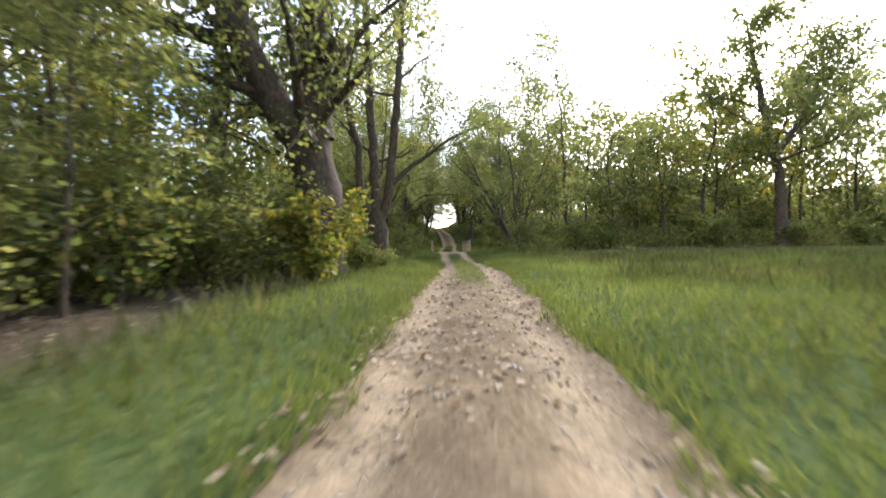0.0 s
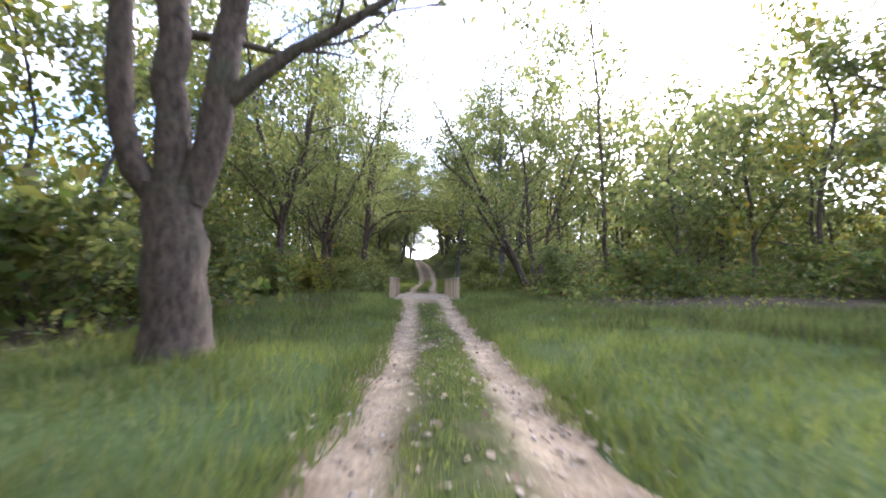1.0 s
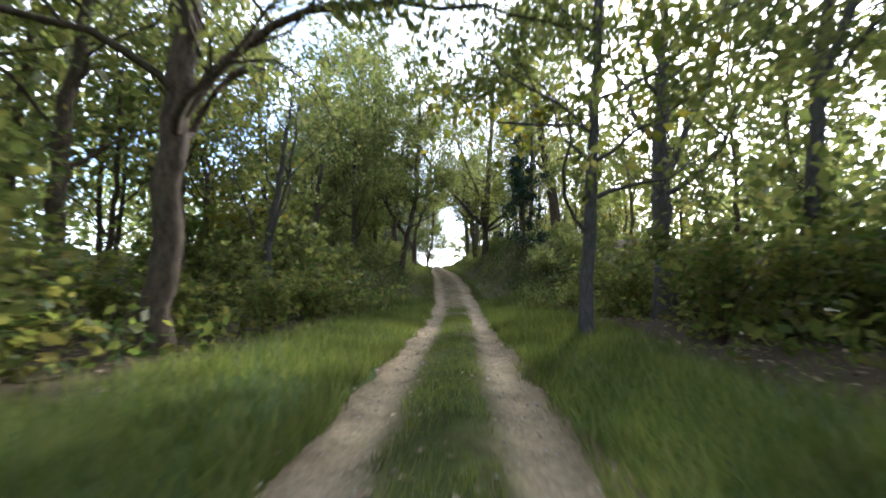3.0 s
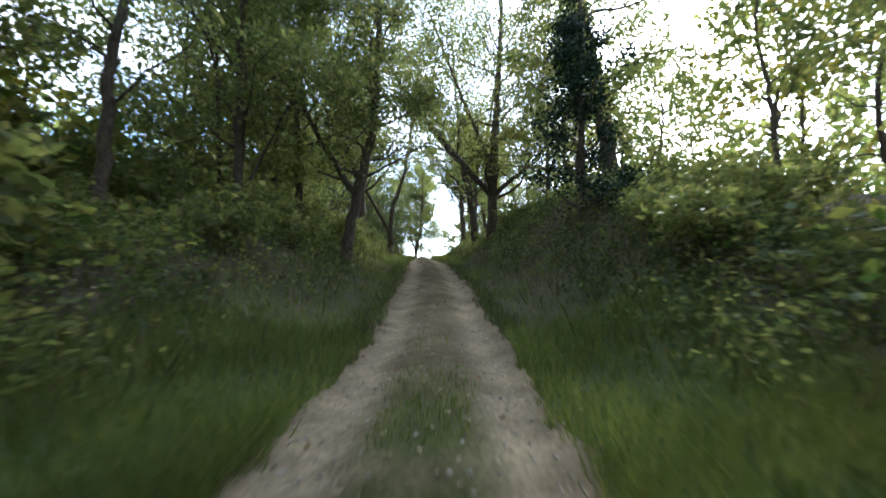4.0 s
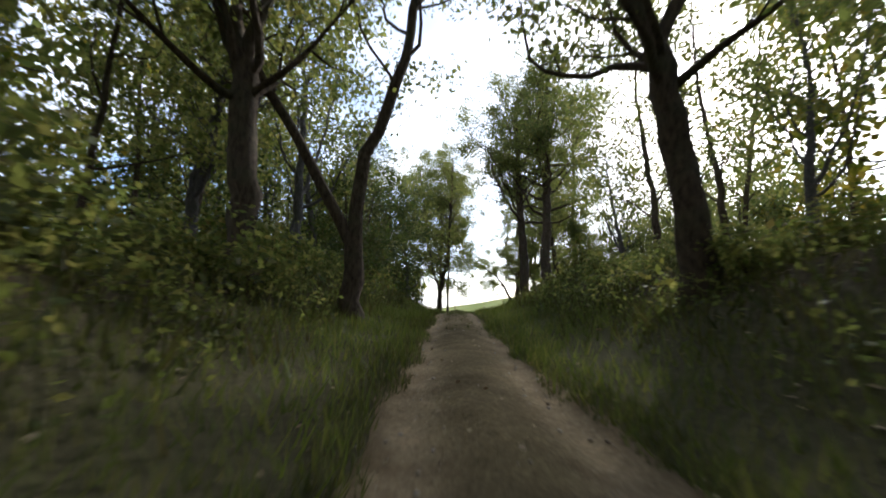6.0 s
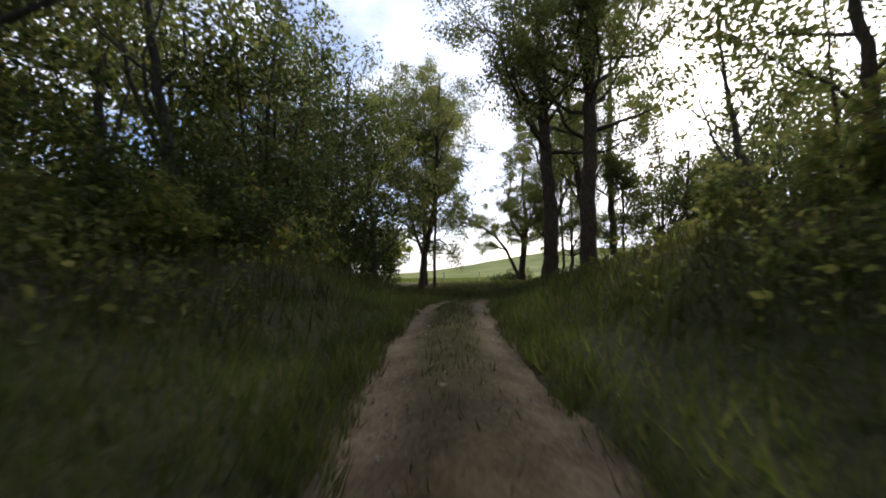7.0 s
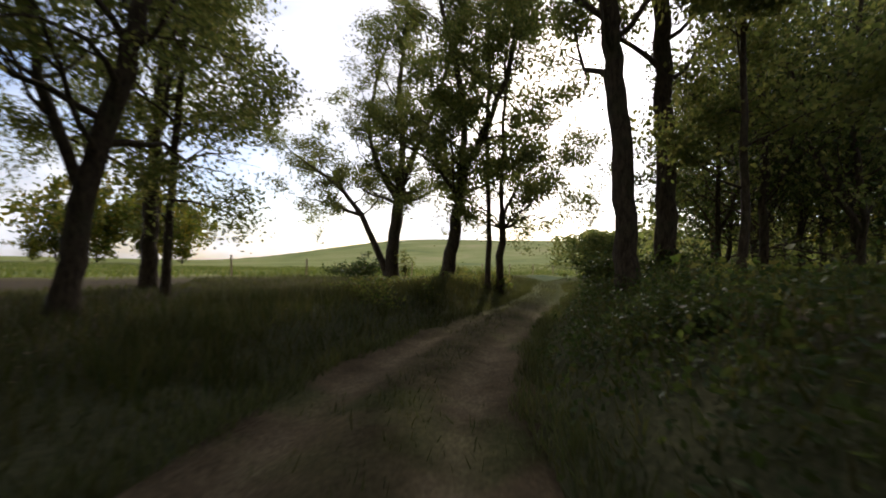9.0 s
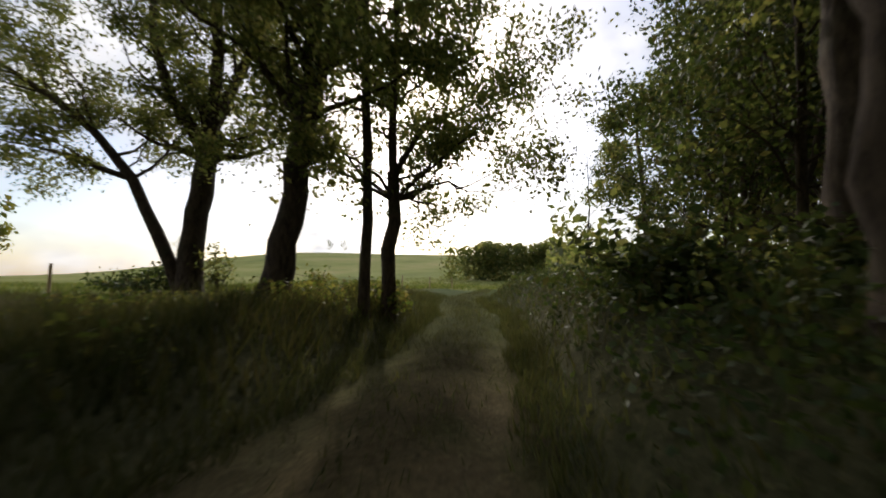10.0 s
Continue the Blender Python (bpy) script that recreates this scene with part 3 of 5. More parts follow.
for side in (-1, 1):
    for k in range(6):
        big = k in (0, 5)
        w = 0.15 if k == 0 else 0.11 if big else 0.09
        o = part("post", box(w, w, 1.5, 0.008), TIMBER, bridge)
        o.location = (side * (BR_W + 0.07), -length / 2 + 0.15 + k * (length - 0.3) / 5, 0.135)
        o.rotation_euler = (random.uniform(-0.015, 0.015), random.uniform(-0.015, 0.015), 0)
    o = part("handrail", box(0.15, length + 0.15, 0.045), RAILWOOD, bridge, "flat grey handrail board")
    o.location = (side * (BR_W + 0.07), 0, 0.895)

# ---- trees that stand by the lane ----
OAK = "old oak with rough dark bark and a green crown"
tree("oak_tree", -2.5, 12.5, [
    ([(0.1, 0, 0), (0.1, 0, 2.2), (-0.2, 0, 4.5)], 0.60, 0.62), ([(-0.45, 0, 4.1), (-1.4, 0, 5.7), (-2.1, 0.1, 7.2), (-2.9, 0.3, 10)], 0.46, 0.2),
    ([(0.02, 0, 4.1), (0.02, 0, 6.5), (0.1, 0, 9), (0.3, 0.3, 12.5)], 0.50, 0.18), ([(-1.2, 0, 5.3), (-2.4, -0.2, 5.7), (-3.5, -0.3, 5.7), (-4.4, 0, 6.5)], 0.17, 0.06),
    ([(-2.0, 0, 6.9), (-3.4, 0, 7.1), (-4.4, 0, 7.3), (-6, 0.3, 8.2)], 0.24, 0.08), ([(-0.5, 0, 3.6), (-1.3, 0.3, 3.8), (-2.4, 0.6, 4.3)], 0.09, 0.03)],
    "huge old oak with a forked grey-brown trunk beside the lane", 14000, 0.11, 0.4, 11, extra=5, limbs=8, reach=4.2, first=0.45, broad=1.1)
tree("oak_tree", -1.18, 20.5, [
    ([(0, 0, 0), (-0.05, 0, 1.4), (-0.1, 0, 2.7)], 0.43, 0.40), ([(-0.25, 0, 2.4), (-0.9, 0, 3.1), (-1.02, 0, 4.0), (-0.85, 0, 5.4), (-1.5, 0, 8), (-2.2, 0, 11)], 0.2, 0.07),
    ([(-0.15, 0, 2.6), (-0.22, 0, 4.5), (-0.35, 0.2, 8), (-0.5, 0.3, 12)], 0.25, 0.08),
    ([(0.1, 0, 2.5), (0.45, 0, 3.8), (0.6, 0, 5), (0.9, 0, 8), (1.2, 0.3, 11.5)], 0.24, 0.08),
    ([(0.55, 0, 4.0), (1.4, 0, 4.8), (2.3, 0, 5.4), (3.8, 0.2, 6.4)], 0.14, 0.05)],
    "stout oak dividing low into four thick stems", 14000, 0.11, 0.42, 12, extra=5, limbs=8, reach=3.4, first=0.4)
tree("oak_tree", 29.3, 30.5, [([(0, 0, 0), (-0.4, 0, 6), (-1.8, 0, 11), (-2.8, 0, 16)], 0.45, 0.15), ([(-0.7, 0, 7), (1.5, 0, 10), (3.5, 0, 14)], 0.25, 0.1)],
     "tall leaning tree at the far edge of the glade", 9000, 0.2, 0.5, 13, limbs=8, reach=4.0, first=0.35)
tree("walnut_tree", -0.15, 49.6, [
    ([(0, 0, 0), (0.1, 0, 3.5), (0.3, 0, 6.9)], 0.26, 0.18), ([(0.3, 0, 6.8), (-0.3, 0, 8.4), (-2.0, 0, 10.4), (-3.2, 0, 13)], 0.14, 0.06),
    ([(0.3, 0, 6.8), (0.6, 0, 9), (1.0, 0, 12), (1.2, 0, 15)], 0.15, 0.06), ([(0.25, 0, 4.4), (1.2, 0, 5.9), (2.6, -0.2, 6.5), (5.7, -0.4, 6.5)], 0.12, 0.04)],
    "slender tree with a long limb reaching across the lane", 13000, 0.115, 0.38, 14, extra=3, leaf=LEAF, limbs=10, reach=4.3, first=0.35)
vine_tree = tree("ash_tree", -2.4, 45.9, [([(0, 0, 0), (-0.1, 0, 4), (-0.3, 0, 8), (-0.6, 0, 14)], 0.2, 0.07)],
                 "straight tree wrapped in reddish creeper", 5000, 0.13, 0.45, 15, limbs=9, reach=2.8, first=0.4)
rng = np.random.default_rng(5)
h = rng.random(2600) * 7.4 + 0.6
a = rng.random(2600) * 6.28
clump = fbm(h * 1.0, a * 0.6, 0.9, 19)
keep = clump + 0.25 * rng.random(2600) > 0.6
h, a, clump = h[keep], a[keep], clump[keep]
r = 0.2 + 0.55 * np.clip(clump - 0.4, 0, 1) * rng.random(len(h)) + 0.04
c = np.stack([-0.035 * h + np.cos(a) * r, np.sin(a) * r, h], 1)
v, f = leaf_quads(c, 0.105, rng)
put("creeper", v, f, LEAF_IVY, vine_tree, label="reddish creeper leaves on the trunk")
tree("boxelder_tree", -2.9, 32.2, [([(0, 0, 0), (0.2, 0, 2.5), (0.4, 0, 5)], 0.2, 0.15), ([(0.4, 0, 4.9), (-0.6, 0, 7.5), (-1.2, 0, 11)], 0.12, 0.04), ([(0.4, 0, 4.9), (1.3, 0, 7.5), (1.7, 0, 11.5)], 0.12, 0.04)],
     "tall forked boxelder at the side of the glade", 11000, 0.115, 0.38, 50, extra=2, limbs=11, reach=3.6, first=0.25)
tree("boxelder_tree", -2.3, 40.4, [
    ([(0, 0, 0), (0.2, 0, 1.5), (0.35, 0, 3.4)], 0.2, 0.16), ([(0.3, 0, 3.2), (-1.1, 0, 4.9), (-2.6, 0, 6.2), (-4, 0, 8)], 0.11, 0.04),
    ([(0.35, 0, 3.3), (0.7, 0, 5.0), (1.0, 0, 8)], 0.11, 0.04), ([(0.3, 0, 3.0), (-0.6, 0, 5.6), (-1.2, 0, 9)], 0.1, 0.04), ([(0.1, 0, 1.6), (-0.6, 0, 3), (-0.7, 0, 5)], 0.09, 0.04), ([(0.35, 0, 3.2), (1.5, 0, 5.6), (2.8, 0, 8.4), (3.8, 0, 11)], 0.11, 0.04)],
    "many-stemmed boxelder leaning over the creek", 10000, 0.11, 0.36, 16, extra=2.5, limbs=9, reach=3.4, first=0.3)
tree("boxelder_tree", 9.8, 36.2, [
    ([(0, 0, 0), (-0.2, 0, 1.5), (-1.2, 0, 3.6), (-2.1, 0, 6.0), (-3.6, 0, 7.4), (-5, 0, 8.6)], 0.2, 0.05), ([(0, 0, 1.0), (0, 0, 3), (-0.35, 0, 4.4), (-0.3, 0, 7), (-0.8, 0, 10)], 0.17, 0.05),
    ([(0.1, 0, 1.1), (0.5, 0, 3.4), (0.65, 0, 4.7), (1.6, 0, 7), (2.6, 0, 9.5)], 0.16, 0.05), ([(-0.1, 0, 1.4), (-1.6, 0.6, 4.4), (-3.2, 1, 6.6), (-4.2, 1, 9)], 0.14, 0.05), ([(-0.2, 0, 1.8), (-2.0, -0.4, 5.0), (-3.7, -0.6, 8.2), (-5.4, -0.4, 11.4)], 0.14, 0.04)],
    "dark many-stemmed tree leaning towards the bridge", 6000, 0.1, 0.36, 17, limbs=8, reach=2.8, first=0.35, leaf=LEAF, broad=1.0)
tree("hickory_tree", 10.5, 45.6, [([(0, 0, 0), (0.1, 0, 5), (-0.1, 0, 10), (0, 0, 16)], 0.22, 0.07)], "tall straight tree with grey bark", 8000, 0.13, 0.5, 18,
     bark=BARK_GREY, limbs=11, reach=3.2, first=0.25)
tree("hickory_tree", 7.9, 50.5, [([(0, 0, 0), (0.2, 0, 4), (0.6, 0, 8), (0.4, 0, 13)], 0.15, 0.05)], "tall straight tree with grey bark", 9000, 0.12, 0.45, 19,
     bark=BARK_GREY, limbs=13, reach=3.6, first=0.2)
tree("oak_tree", 10.9, 79.6, [
    ([(0, 0, 0), (0.1, 0, 1.8), (0.2, 0, 3.5)], 0.31, 0.27), ([(0.1, 0, 3.3), (-0.9, 0, 4.3), (-2.3, -0.2, 5.8), (-4.2, -0.3, 8.2)], 0.2, 0.06),
    ([(0.2, 0, 3.4), (0.35, 0, 6), (0.7, 0, 11)], 0.28, 0.08), ([(0.4, 0, 3.4), (1.6, 0, 4.5), (3.2, 0, 5.6)], 0.16, 0.05), ([(0.2, 0, 4.2), (-0.3, 0, 6.2), (-1.5, 0, 9)], 0.14, 0.05)],
    "broad dark oak on top of the bank", 18000, 0.11, 0.45, 20, extra=5, limbs=11, reach=4.2, first=0.35)
tree("oak_tree", 11.2, 86.7, [([(0, 0, 0), (-0.1, 0, 2.5), (-0.5, 0, 5)], 0.31, 0.24), ([(-0.5, 0, 4.9), (-1.0, 0, 7), (-1.3, 0, 11)], 0.16, 0.06), ([(-0.5, 0, 4.9), (0.6, 0, 7), (1.3, 0, 10.5)], 0.14, 0.06)],
     "dark forked oak beside the lane", 11000, 0.11, 0.4, 21, extra=5, limbs=8, reach=3.6, first=0.72)
tree("oak_tree", 2.65, 88.6, [([(0, 0, 0), (-0.1, 0, 2.8), (-0.3, 0, 5.3)], 0.34, 0.28), ([(-0.3, 0, 5.2), (-1.4, 0, 7.5), (-1.7, 0, 11.5)], 0.15, 0.06), ([(-0.3, 0, 5.2), (0.25, 0, 7.6), (0.7, 0, 11.5)], 0.16, 0.06)],
     "dark forked oak beside the lane", 11000, 0.12, 0.45, 22, extra=4.5, limbs=10, reach=3.8, first=0.35)
tree("oak_tree", 4.7, 90.2, [([(0, 0, 0), (-0.03, 0, 1.2), (-0.03, 0, 2.3)], 0.26, 0.23), ([(-0.1, 0, 2.1), (-0.85, 0, 3.6), (-1.6, 0, 5.0), (-2.7, 0, 6.6), (-3.6, 0, 9)], 0.16, 0.05),
     ([(0, 0, 2.2), (0.05, 0, 4.2), (0.65, 0, 5.6), (1.15, 0, 7), (1.7, 0, 10.8)], 0.19, 0.06)], "oak splitting low into a wide fork", 11000, 0.12, 0.45, 23, extra=4.5, limbs=10, reach=3.6, first=0.35)
tree("oak_tree", 15.8, 74.2, [([(0, 0, 0), (-0.3, 0, 4), (-1.0, 0, 8), (-1.8, 0, 13)], 0.42, 0.14)], "thick leaning oak on the bank", 8000, 0.13, 0.45, 24, extra=4, limbs=9, reach=3.6, first=0.3)
tree("oak_tree", 12.6, 70.6, [([(0, 0, 0), (0.1, 0, 4), (0.3, 0, 8), (0.2, 0, 12)], 0.16, 0.06)], "slim oak on the bank", 5000, 0.12, 0.42, 25, limbs=9, reach=2.6, first=0.3)
cedar = tree("cedar_tree", 11.0, 66.8, [([(0, 0, 0), (0.05, 0, 3), (0, 0, 6.5)], 0.13, 0.03)], "dense dark evergreen cedar on the bank", 6000, 0.08, 0.24, 26,
             leaf=LEAF_CEDAR, limbs=34, reach=1.7, first=0.08, droop=0.1, broad=1.0)

tree("oak_tree", 13.9, 78.0, [([(0, 0, 0), (0.1, 0, 3), (-0.2, 0, 6), (0, 0, 9.5)], 0.13, 0.04), ([(0.05, 0, 2.5), (0.9, 0, 5), (1.4, 0, 8)], 0.08, 0.03)], "slim yellow-green oak behind the bank", 10000, 0.11, 0.4, 49, leaf=LEAF_YELLOW, extra=2, limbs=12, reach=3.2, first=0.15)
tree("oak_tree", 0.6, 68.6, [([(0, 0, 0), (0.1, 0, 3), (0.0, 0, 6), (0.3, 0, 10)], 0.17, 0.06)], "slim dark oak on the bank", 12000, 0.1, 0.4, 48, extra=3, limbs=13, reach=3.6, first=0.15)
tree("oak_tree", 3.5, 71.6, [([(0, 0, 0), (0.3, 0, 2), (0.75, 0, 4), (1.2, 0.1, 6.2), (1.3, 0.3, 9.5)], 0.22, 0.08), ([(0.5, 0, 3), (-0.6, 0, 4.6), (-1.8, 0.2, 7)], 0.13, 0.04)],
     "dark oak leaning out over the bank", 24000, 0.1, 0.42, 46, extra=4, limbs=14, reach=3.1, first=0.25, broad=1.15)
tree("oak_tree", 1.9, 71.8, [([(0, 0, 0), (-0.1, 0, 2.5), (-0.3, 0, 5), (-0.2, 0, 10)], 0.15, 0.05)], "slim dark oak on the bank", 9000, 0.1, 0.38, 47, extra=3, limbs=11, reach=3.2, first=0.25)
tree("ash_tree", -7.2, 26.5, [([(0, 0, 0), (1.0, 0, 3.2), (2.2, 0, 6.8), (3.0, 0, 9.5)], 0.09, 0.03)], "thin pale leaning tree trunk", 2500, 0.12, 0.4, 45, bark=BARK_GREY, limbs=7, reach=2.0, first=0.55)

# trees at the edge of the field
tree("oak_tree", 7.38, 122.33, [([(0, 0, 0), (0.3, 0, 3), (1.0, 0, 6), (1.2, 0, 10)], 0.24, 0.09), ([(0.2, 0, 2.6), (-0.6, 0, 5), (-1.2, 0, 9)], 0.12, 0.05)], OAK, 35000, 0.082, 0.36, 31, extra=5, limbs=15, reach=4.6, first=0.22, droop=0.1, broad=1.0)
tree("oak_tree", 7.72, 128.42, [([(0, 0, 0), (0, 0, 4), (0.2, 0, 8), (0.1, 0, 12)], 0.26, 0.08)], OAK, 40500, 0.082, 0.36, 32, extra=3.5, limbs=15, reach=5.0, first=0.22, droop=0.12, broad=1.1)
tree("oak_tree", 8.51, 126.37, [([(0, 0, 0), (0.05, 0, 4), (0.2, 0, 8), (0.4, 0, 11)], 0.13, 0.05)], OAK, 17500, 0.0984, 0.45, 33, extra=3, limbs=13, reach=3.2, first=0.2, broad=0.92)
tree("oak_tree", 17.12, 131.69, [([(0.08, -0.06, 0), (0.12, -0.08, 2), (0.41, -0.28, 5)], 0.34, 0.26), ([(-0.08, 0.06, 0.6), (-0.50, 0.34, 1.9), (-1.08, 0.73, 3.2), (-1.74, 1.18, 4.6), (-2.90, 1.96, 5.7), (-4.23, 2.86, 6.7)], 0.2, 0.05), ([(0.41, -0.28, 4.9), (0.50, -0.34, 7), (0.25, -0.17, 9.5), (0.41, -0.28, 12.5)], 0.2, 0.06), ([(0.41, -0.28, 5), (1.08, -0.73, 7), (1.83, -1.23, 9), (2.32, -1.57, 11.5)], 0.17, 0.05), ([(0.33, -0.22, 4.2), (-0.58, 0.39, 6), (-1.24, 0.84, 8.2), (-0.70, 0.47, 10.5)], 0.15, 0.05), ([(-1.24, 0.84, 3.6), (-2.41, 1.62, 4.2), (-3.32, 2.24, 4.4)], 0.1, 0.03)],
     "twin-trunked oak with a low spreading limb", 43000, 0.0754, 0.3, 34, extra=2, limbs=14, reach=3.0, first=0.42, broad=0.82)
tree("oak_tree", 17.73, 126.45, [([(0.00, -0.00, 0), (0.21, -0.14, 2.2), (0.50, -0.34, 4.6)], 0.27, 0.2), ([(0.50, -0.34, 4.5), (0.50, -0.34, 7), (0.25, -0.17, 9), (-0.50, 0.34, 12)], 0.16, 0.05), ([(0.50, -0.34, 4.5), (1.16, -0.78, 6.2), (1.83, -1.23, 8), (2.41, -1.62, 11.5)], 0.15, 0.05), ([(0.33, -0.22, 3.7), (-0.41, 0.28, 4.9), (-1.41, 0.95, 5.7)], 0.1, 0.03)],
     "oak forking above head height at the field edge", 32000, 0.0754, 0.3, 35, extra=2, limbs=15, reach=3.0, first=0.3, broad=0.92)
tree("oak_tree", 19.41, 126.05, [([(0, 0, 0), (0, 0, 3), (-0.15, 0, 6), (-0.1, 0, 10)], 0.12, 0.05)], "slim straight oak at the field edge", 10500, 0.0943, 0.3, 36, extra=4, limbs=14, reach=3.2, first=0.3, broad=0.92)
tree("oak_tree", 20.2, 126.5, [([(0, 0, 0), (0.05, 0, 2), (0.1, 0, 3.6)], 0.17, 0.14), ([(0.1, 0, 3.5), (0.1, 0, 6), (0.2, 0, 10)], 0.1, 0.04), ([(0.1, 0, 3.4), (0.8, 0, 4.8), (2.4, 0, 5.8)], 0.09, 0.03),
     ([(0.1, 0, 2.9), (1.3, 0, 3.6), (2.6, 0.2, 3.7)], 0.06, 0.02)], "slim oak with a drooping side limb", 24000, 0.0779, 0.3, 37, extra=4, limbs=16, reach=3.4, first=0.3, broad=0.92)
tree("oak_tree", 13.79, 111.75, [([(0, 0, 0), (0, 0, 4), (-0.2, 0, 8), (-0.3, 0.3, 13)], 0.38, 0.18)], "thick straight oak beside the bend", 22000, 0.10, 0.38, 38, extra=3, limbs=13, reach=4.8, first=0.42, broad=1.2)
tree("oak_tree", 14.89, 109.88, [([(0, 0, 0), (0.1, 0, 4), (0.3, 0, 8), (0.4, 0, 13)], 0.4, 0.16)], "thick dark oak beside the bend", 22000, 0.10, 0.38, 44, extra=3, limbs=13, reach=4.8, first=0.42, broad=1.2)
tree("oak_tree", 18.59, 118.59, [([(0, 0, 0), (-0.1, 0, 3), (-0.5, 0, 6), (-1.1, 0, 11)], 0.27, 0.1)], OAK, 21500, 0.0779, 0.36, 39, extra=5, limbs=11, reach=4.0, first=0.3, broad=0.92)
tree("oak_tree", 20.41, 118.98, [([(0, 0, 0), (0, 0, 4), (-0.2, 0, 8), (0, 0, 12)], 0.27, 0.1)], OAK, 21500, 0.0779, 0.36, 40, extra=5, limbs=11, reach=4.0, first=0.3, broad=0.92)
tree("oak_tree", 19.99, 116.91, [([(0, 0, 0), (0.1, 0, 4), (0.1, 0, 8)], 0.1, 0.04)], "thin young oak in dark undergrowth", 6000, 0.095, 0.34, 41, limbs=9, reach=2.2, first=0.3, broad=0.92)
tree("dead_tree", 40.38, 133.78, [([(0, 0, 0), (-0.1, 0, 3), (0.2, 0, 5.5), (0, 0, 8)], 0.1, 0.03)], "small bare dead tree", 0, 0.1, 0.3, 42, limbs=12, reach=2.0, first=0.35, bark=BARK_GREY)
tree("oak_tree", 37.9, 128.8, [([(0, 0, 0), (-0.1, 0, 3), (-0.6, 0, 6), (-1, 0, 9)], 0.2, 0.07)], OAK, 10500, 0.115, 0.45, 43, limbs=9, reach=3.0, first=0.3, broad=0.92)

# ---- the wood: a few kinds, set again and again ----
kinds = []
for s in range(6):
    rg = np.random.default_rng(100 + s)
    hh = (12.5, 14, 15, 13, 16, 11)[s]
    lean = rg.normal(size=2) * 0.9
    st = [([(0, 0, 0), (lean[0] * 0.25, lean[1] * 0.25, hh * 0.35), (lean[0] * 0.7 + 0.3, lean[1] * 0.7, hh * 0.7), (lean[0], lean[1], hh)], 0.12 + 0.025 * s, 0.04)]
    if s % 2:
        st.append(([(lean[0] * 0.2, lean[1] * 0.2, hh * 0.3), (lean[0] * 0.2 + 1.2, lean[1], hh * 0.55), (lean[0] + 1.9, lean[1] + 0.4, hh * 0.85)], 0.09, 0.03))
    kinds.append(tree("woodland_tree", -16 - 3 * s, 4 + 8 * s, st, ("slender woodland tree in green leaf", "forked woodland tree in green leaf")[s % 2], 4000, 0.132, 0.46,
                      200 + s, leaf=(LEAF, LEAF_YELLOW, LEAF, LEAF, LEAF, LEAF)[s], limbs=6, reach=4.1, first=0.24, bark=(BARK, BARK_GREY)[s % 2], group="woodland trees"))

light_kinds = [kinds[i] for i in (0, 2, 4, 5)]
far_kinds = [tree("woodland_tree", -30 - 4 * s, -20 + 9 * s, [([(0, 0, 0), (0.3, 0.1, 5), (0.1 - 0.5 * s, 0.3, 10), (0.4, -0.3, 13.5)], 0.16, 0.05)], "woodland tree deep in the wood", 1500, 0.25, 0.55,
                  240 + s, leaf=(LEAF, LEAF, LEAF_YELLOW)[s], limbs=6, reach=4.3, first=0.2, group="woodland trees") for s in range(3)]
fine_kinds = [tree("woodland_tree", -34 - 4 * s, 30 + 9 * s, [([(0, 0, 0), (0.2, 0.1, 4), (0.3 - 0.6 * s, 0.2, 8), (0.2, -0.2, 12 + s)], 0.15, 0.05), ([(0.1, 0, 2.5), (-1.0, 0.6, 5), (-1.8, 0.8, 9)], 0.1, 0.04)],
                   "dark leafy woodland tree near the bend", 5500, 0.12, 0.42, 250 + s, leaf=(LEAF_DARK, LEAF)[s], limbs=10, reach=3.6, first=0.12, group="woodland trees") for s in range(2)]
wood = random.Random(3)


def plant(sources, x, y, lo, hi, sink=0.15):
    s = thin_bush if sink == 0.05 and abs(off(x, y)) > 8 else wood.choice(far_kinds if sources in (kinds, light_kinds, fine_kinds) and abs(off(x, y)) > (15 if y > 95 else 11.5) else sources)
    k = wood.uniform(lo, hi)
    m = Matrix.Translation((x, y, float(height(x, y)) - sink)) @ Matrix.Rotation(wood.uniform(0, 6.28), 4, "Z") @ Matrix.Diagonal((k, k, k * wood.uniform(0.9, 1.12), 1))
    return copy_thing(s, m)


def scatter(count, x0, x1, y0, y1, gap, taken, ok, keep_off=3.4):
    out = []
    for _ in range(count * 30):
        if len(out) >= count:
            break
        x, y = wood.uniform(x0, x1), wood.uniform(y0, y1)
        if ok(x, y) and clear(x, y, keep_off) and all((x - a) ** 2 + (y - c) ** 2 > gap * gap for a, c in taken):
            taken.append((x, y))
            out.append((x, y))
    return out


keys = [(o.location.x, o.location.y) for o in bpy.data.objects if o.type == "EMPTY" and o.get("category") == "tree" and not o.name.startswith("woodland")]
taken = []


def clear(x, y, d=3.4):
    return all((x - a) ** 2 + (y - c) ** 2 > d * d for a, c in keys)


off = lambda x, y: float(lane_off(np.array(x), np.array(y)))
# left of the lane
for x, y in scatter(22, -22, 5, -6, 56, 2.6, taken, lambda x, y: off(x, y) < (-7.0 if y < 14 else -11.0 if y < 33 else -5.2) and off(x, y) > -20):
    plant(kinds, x, y, 0.85, 1.25)
for x, y in scatter(9, -9, -4, 0, 13, 1.3, taken, lambda x, y: -9.5 < off(x, y) < -5.6, 1.5):
    plant(kinds[:3], x, y, 0.36, 0.5)
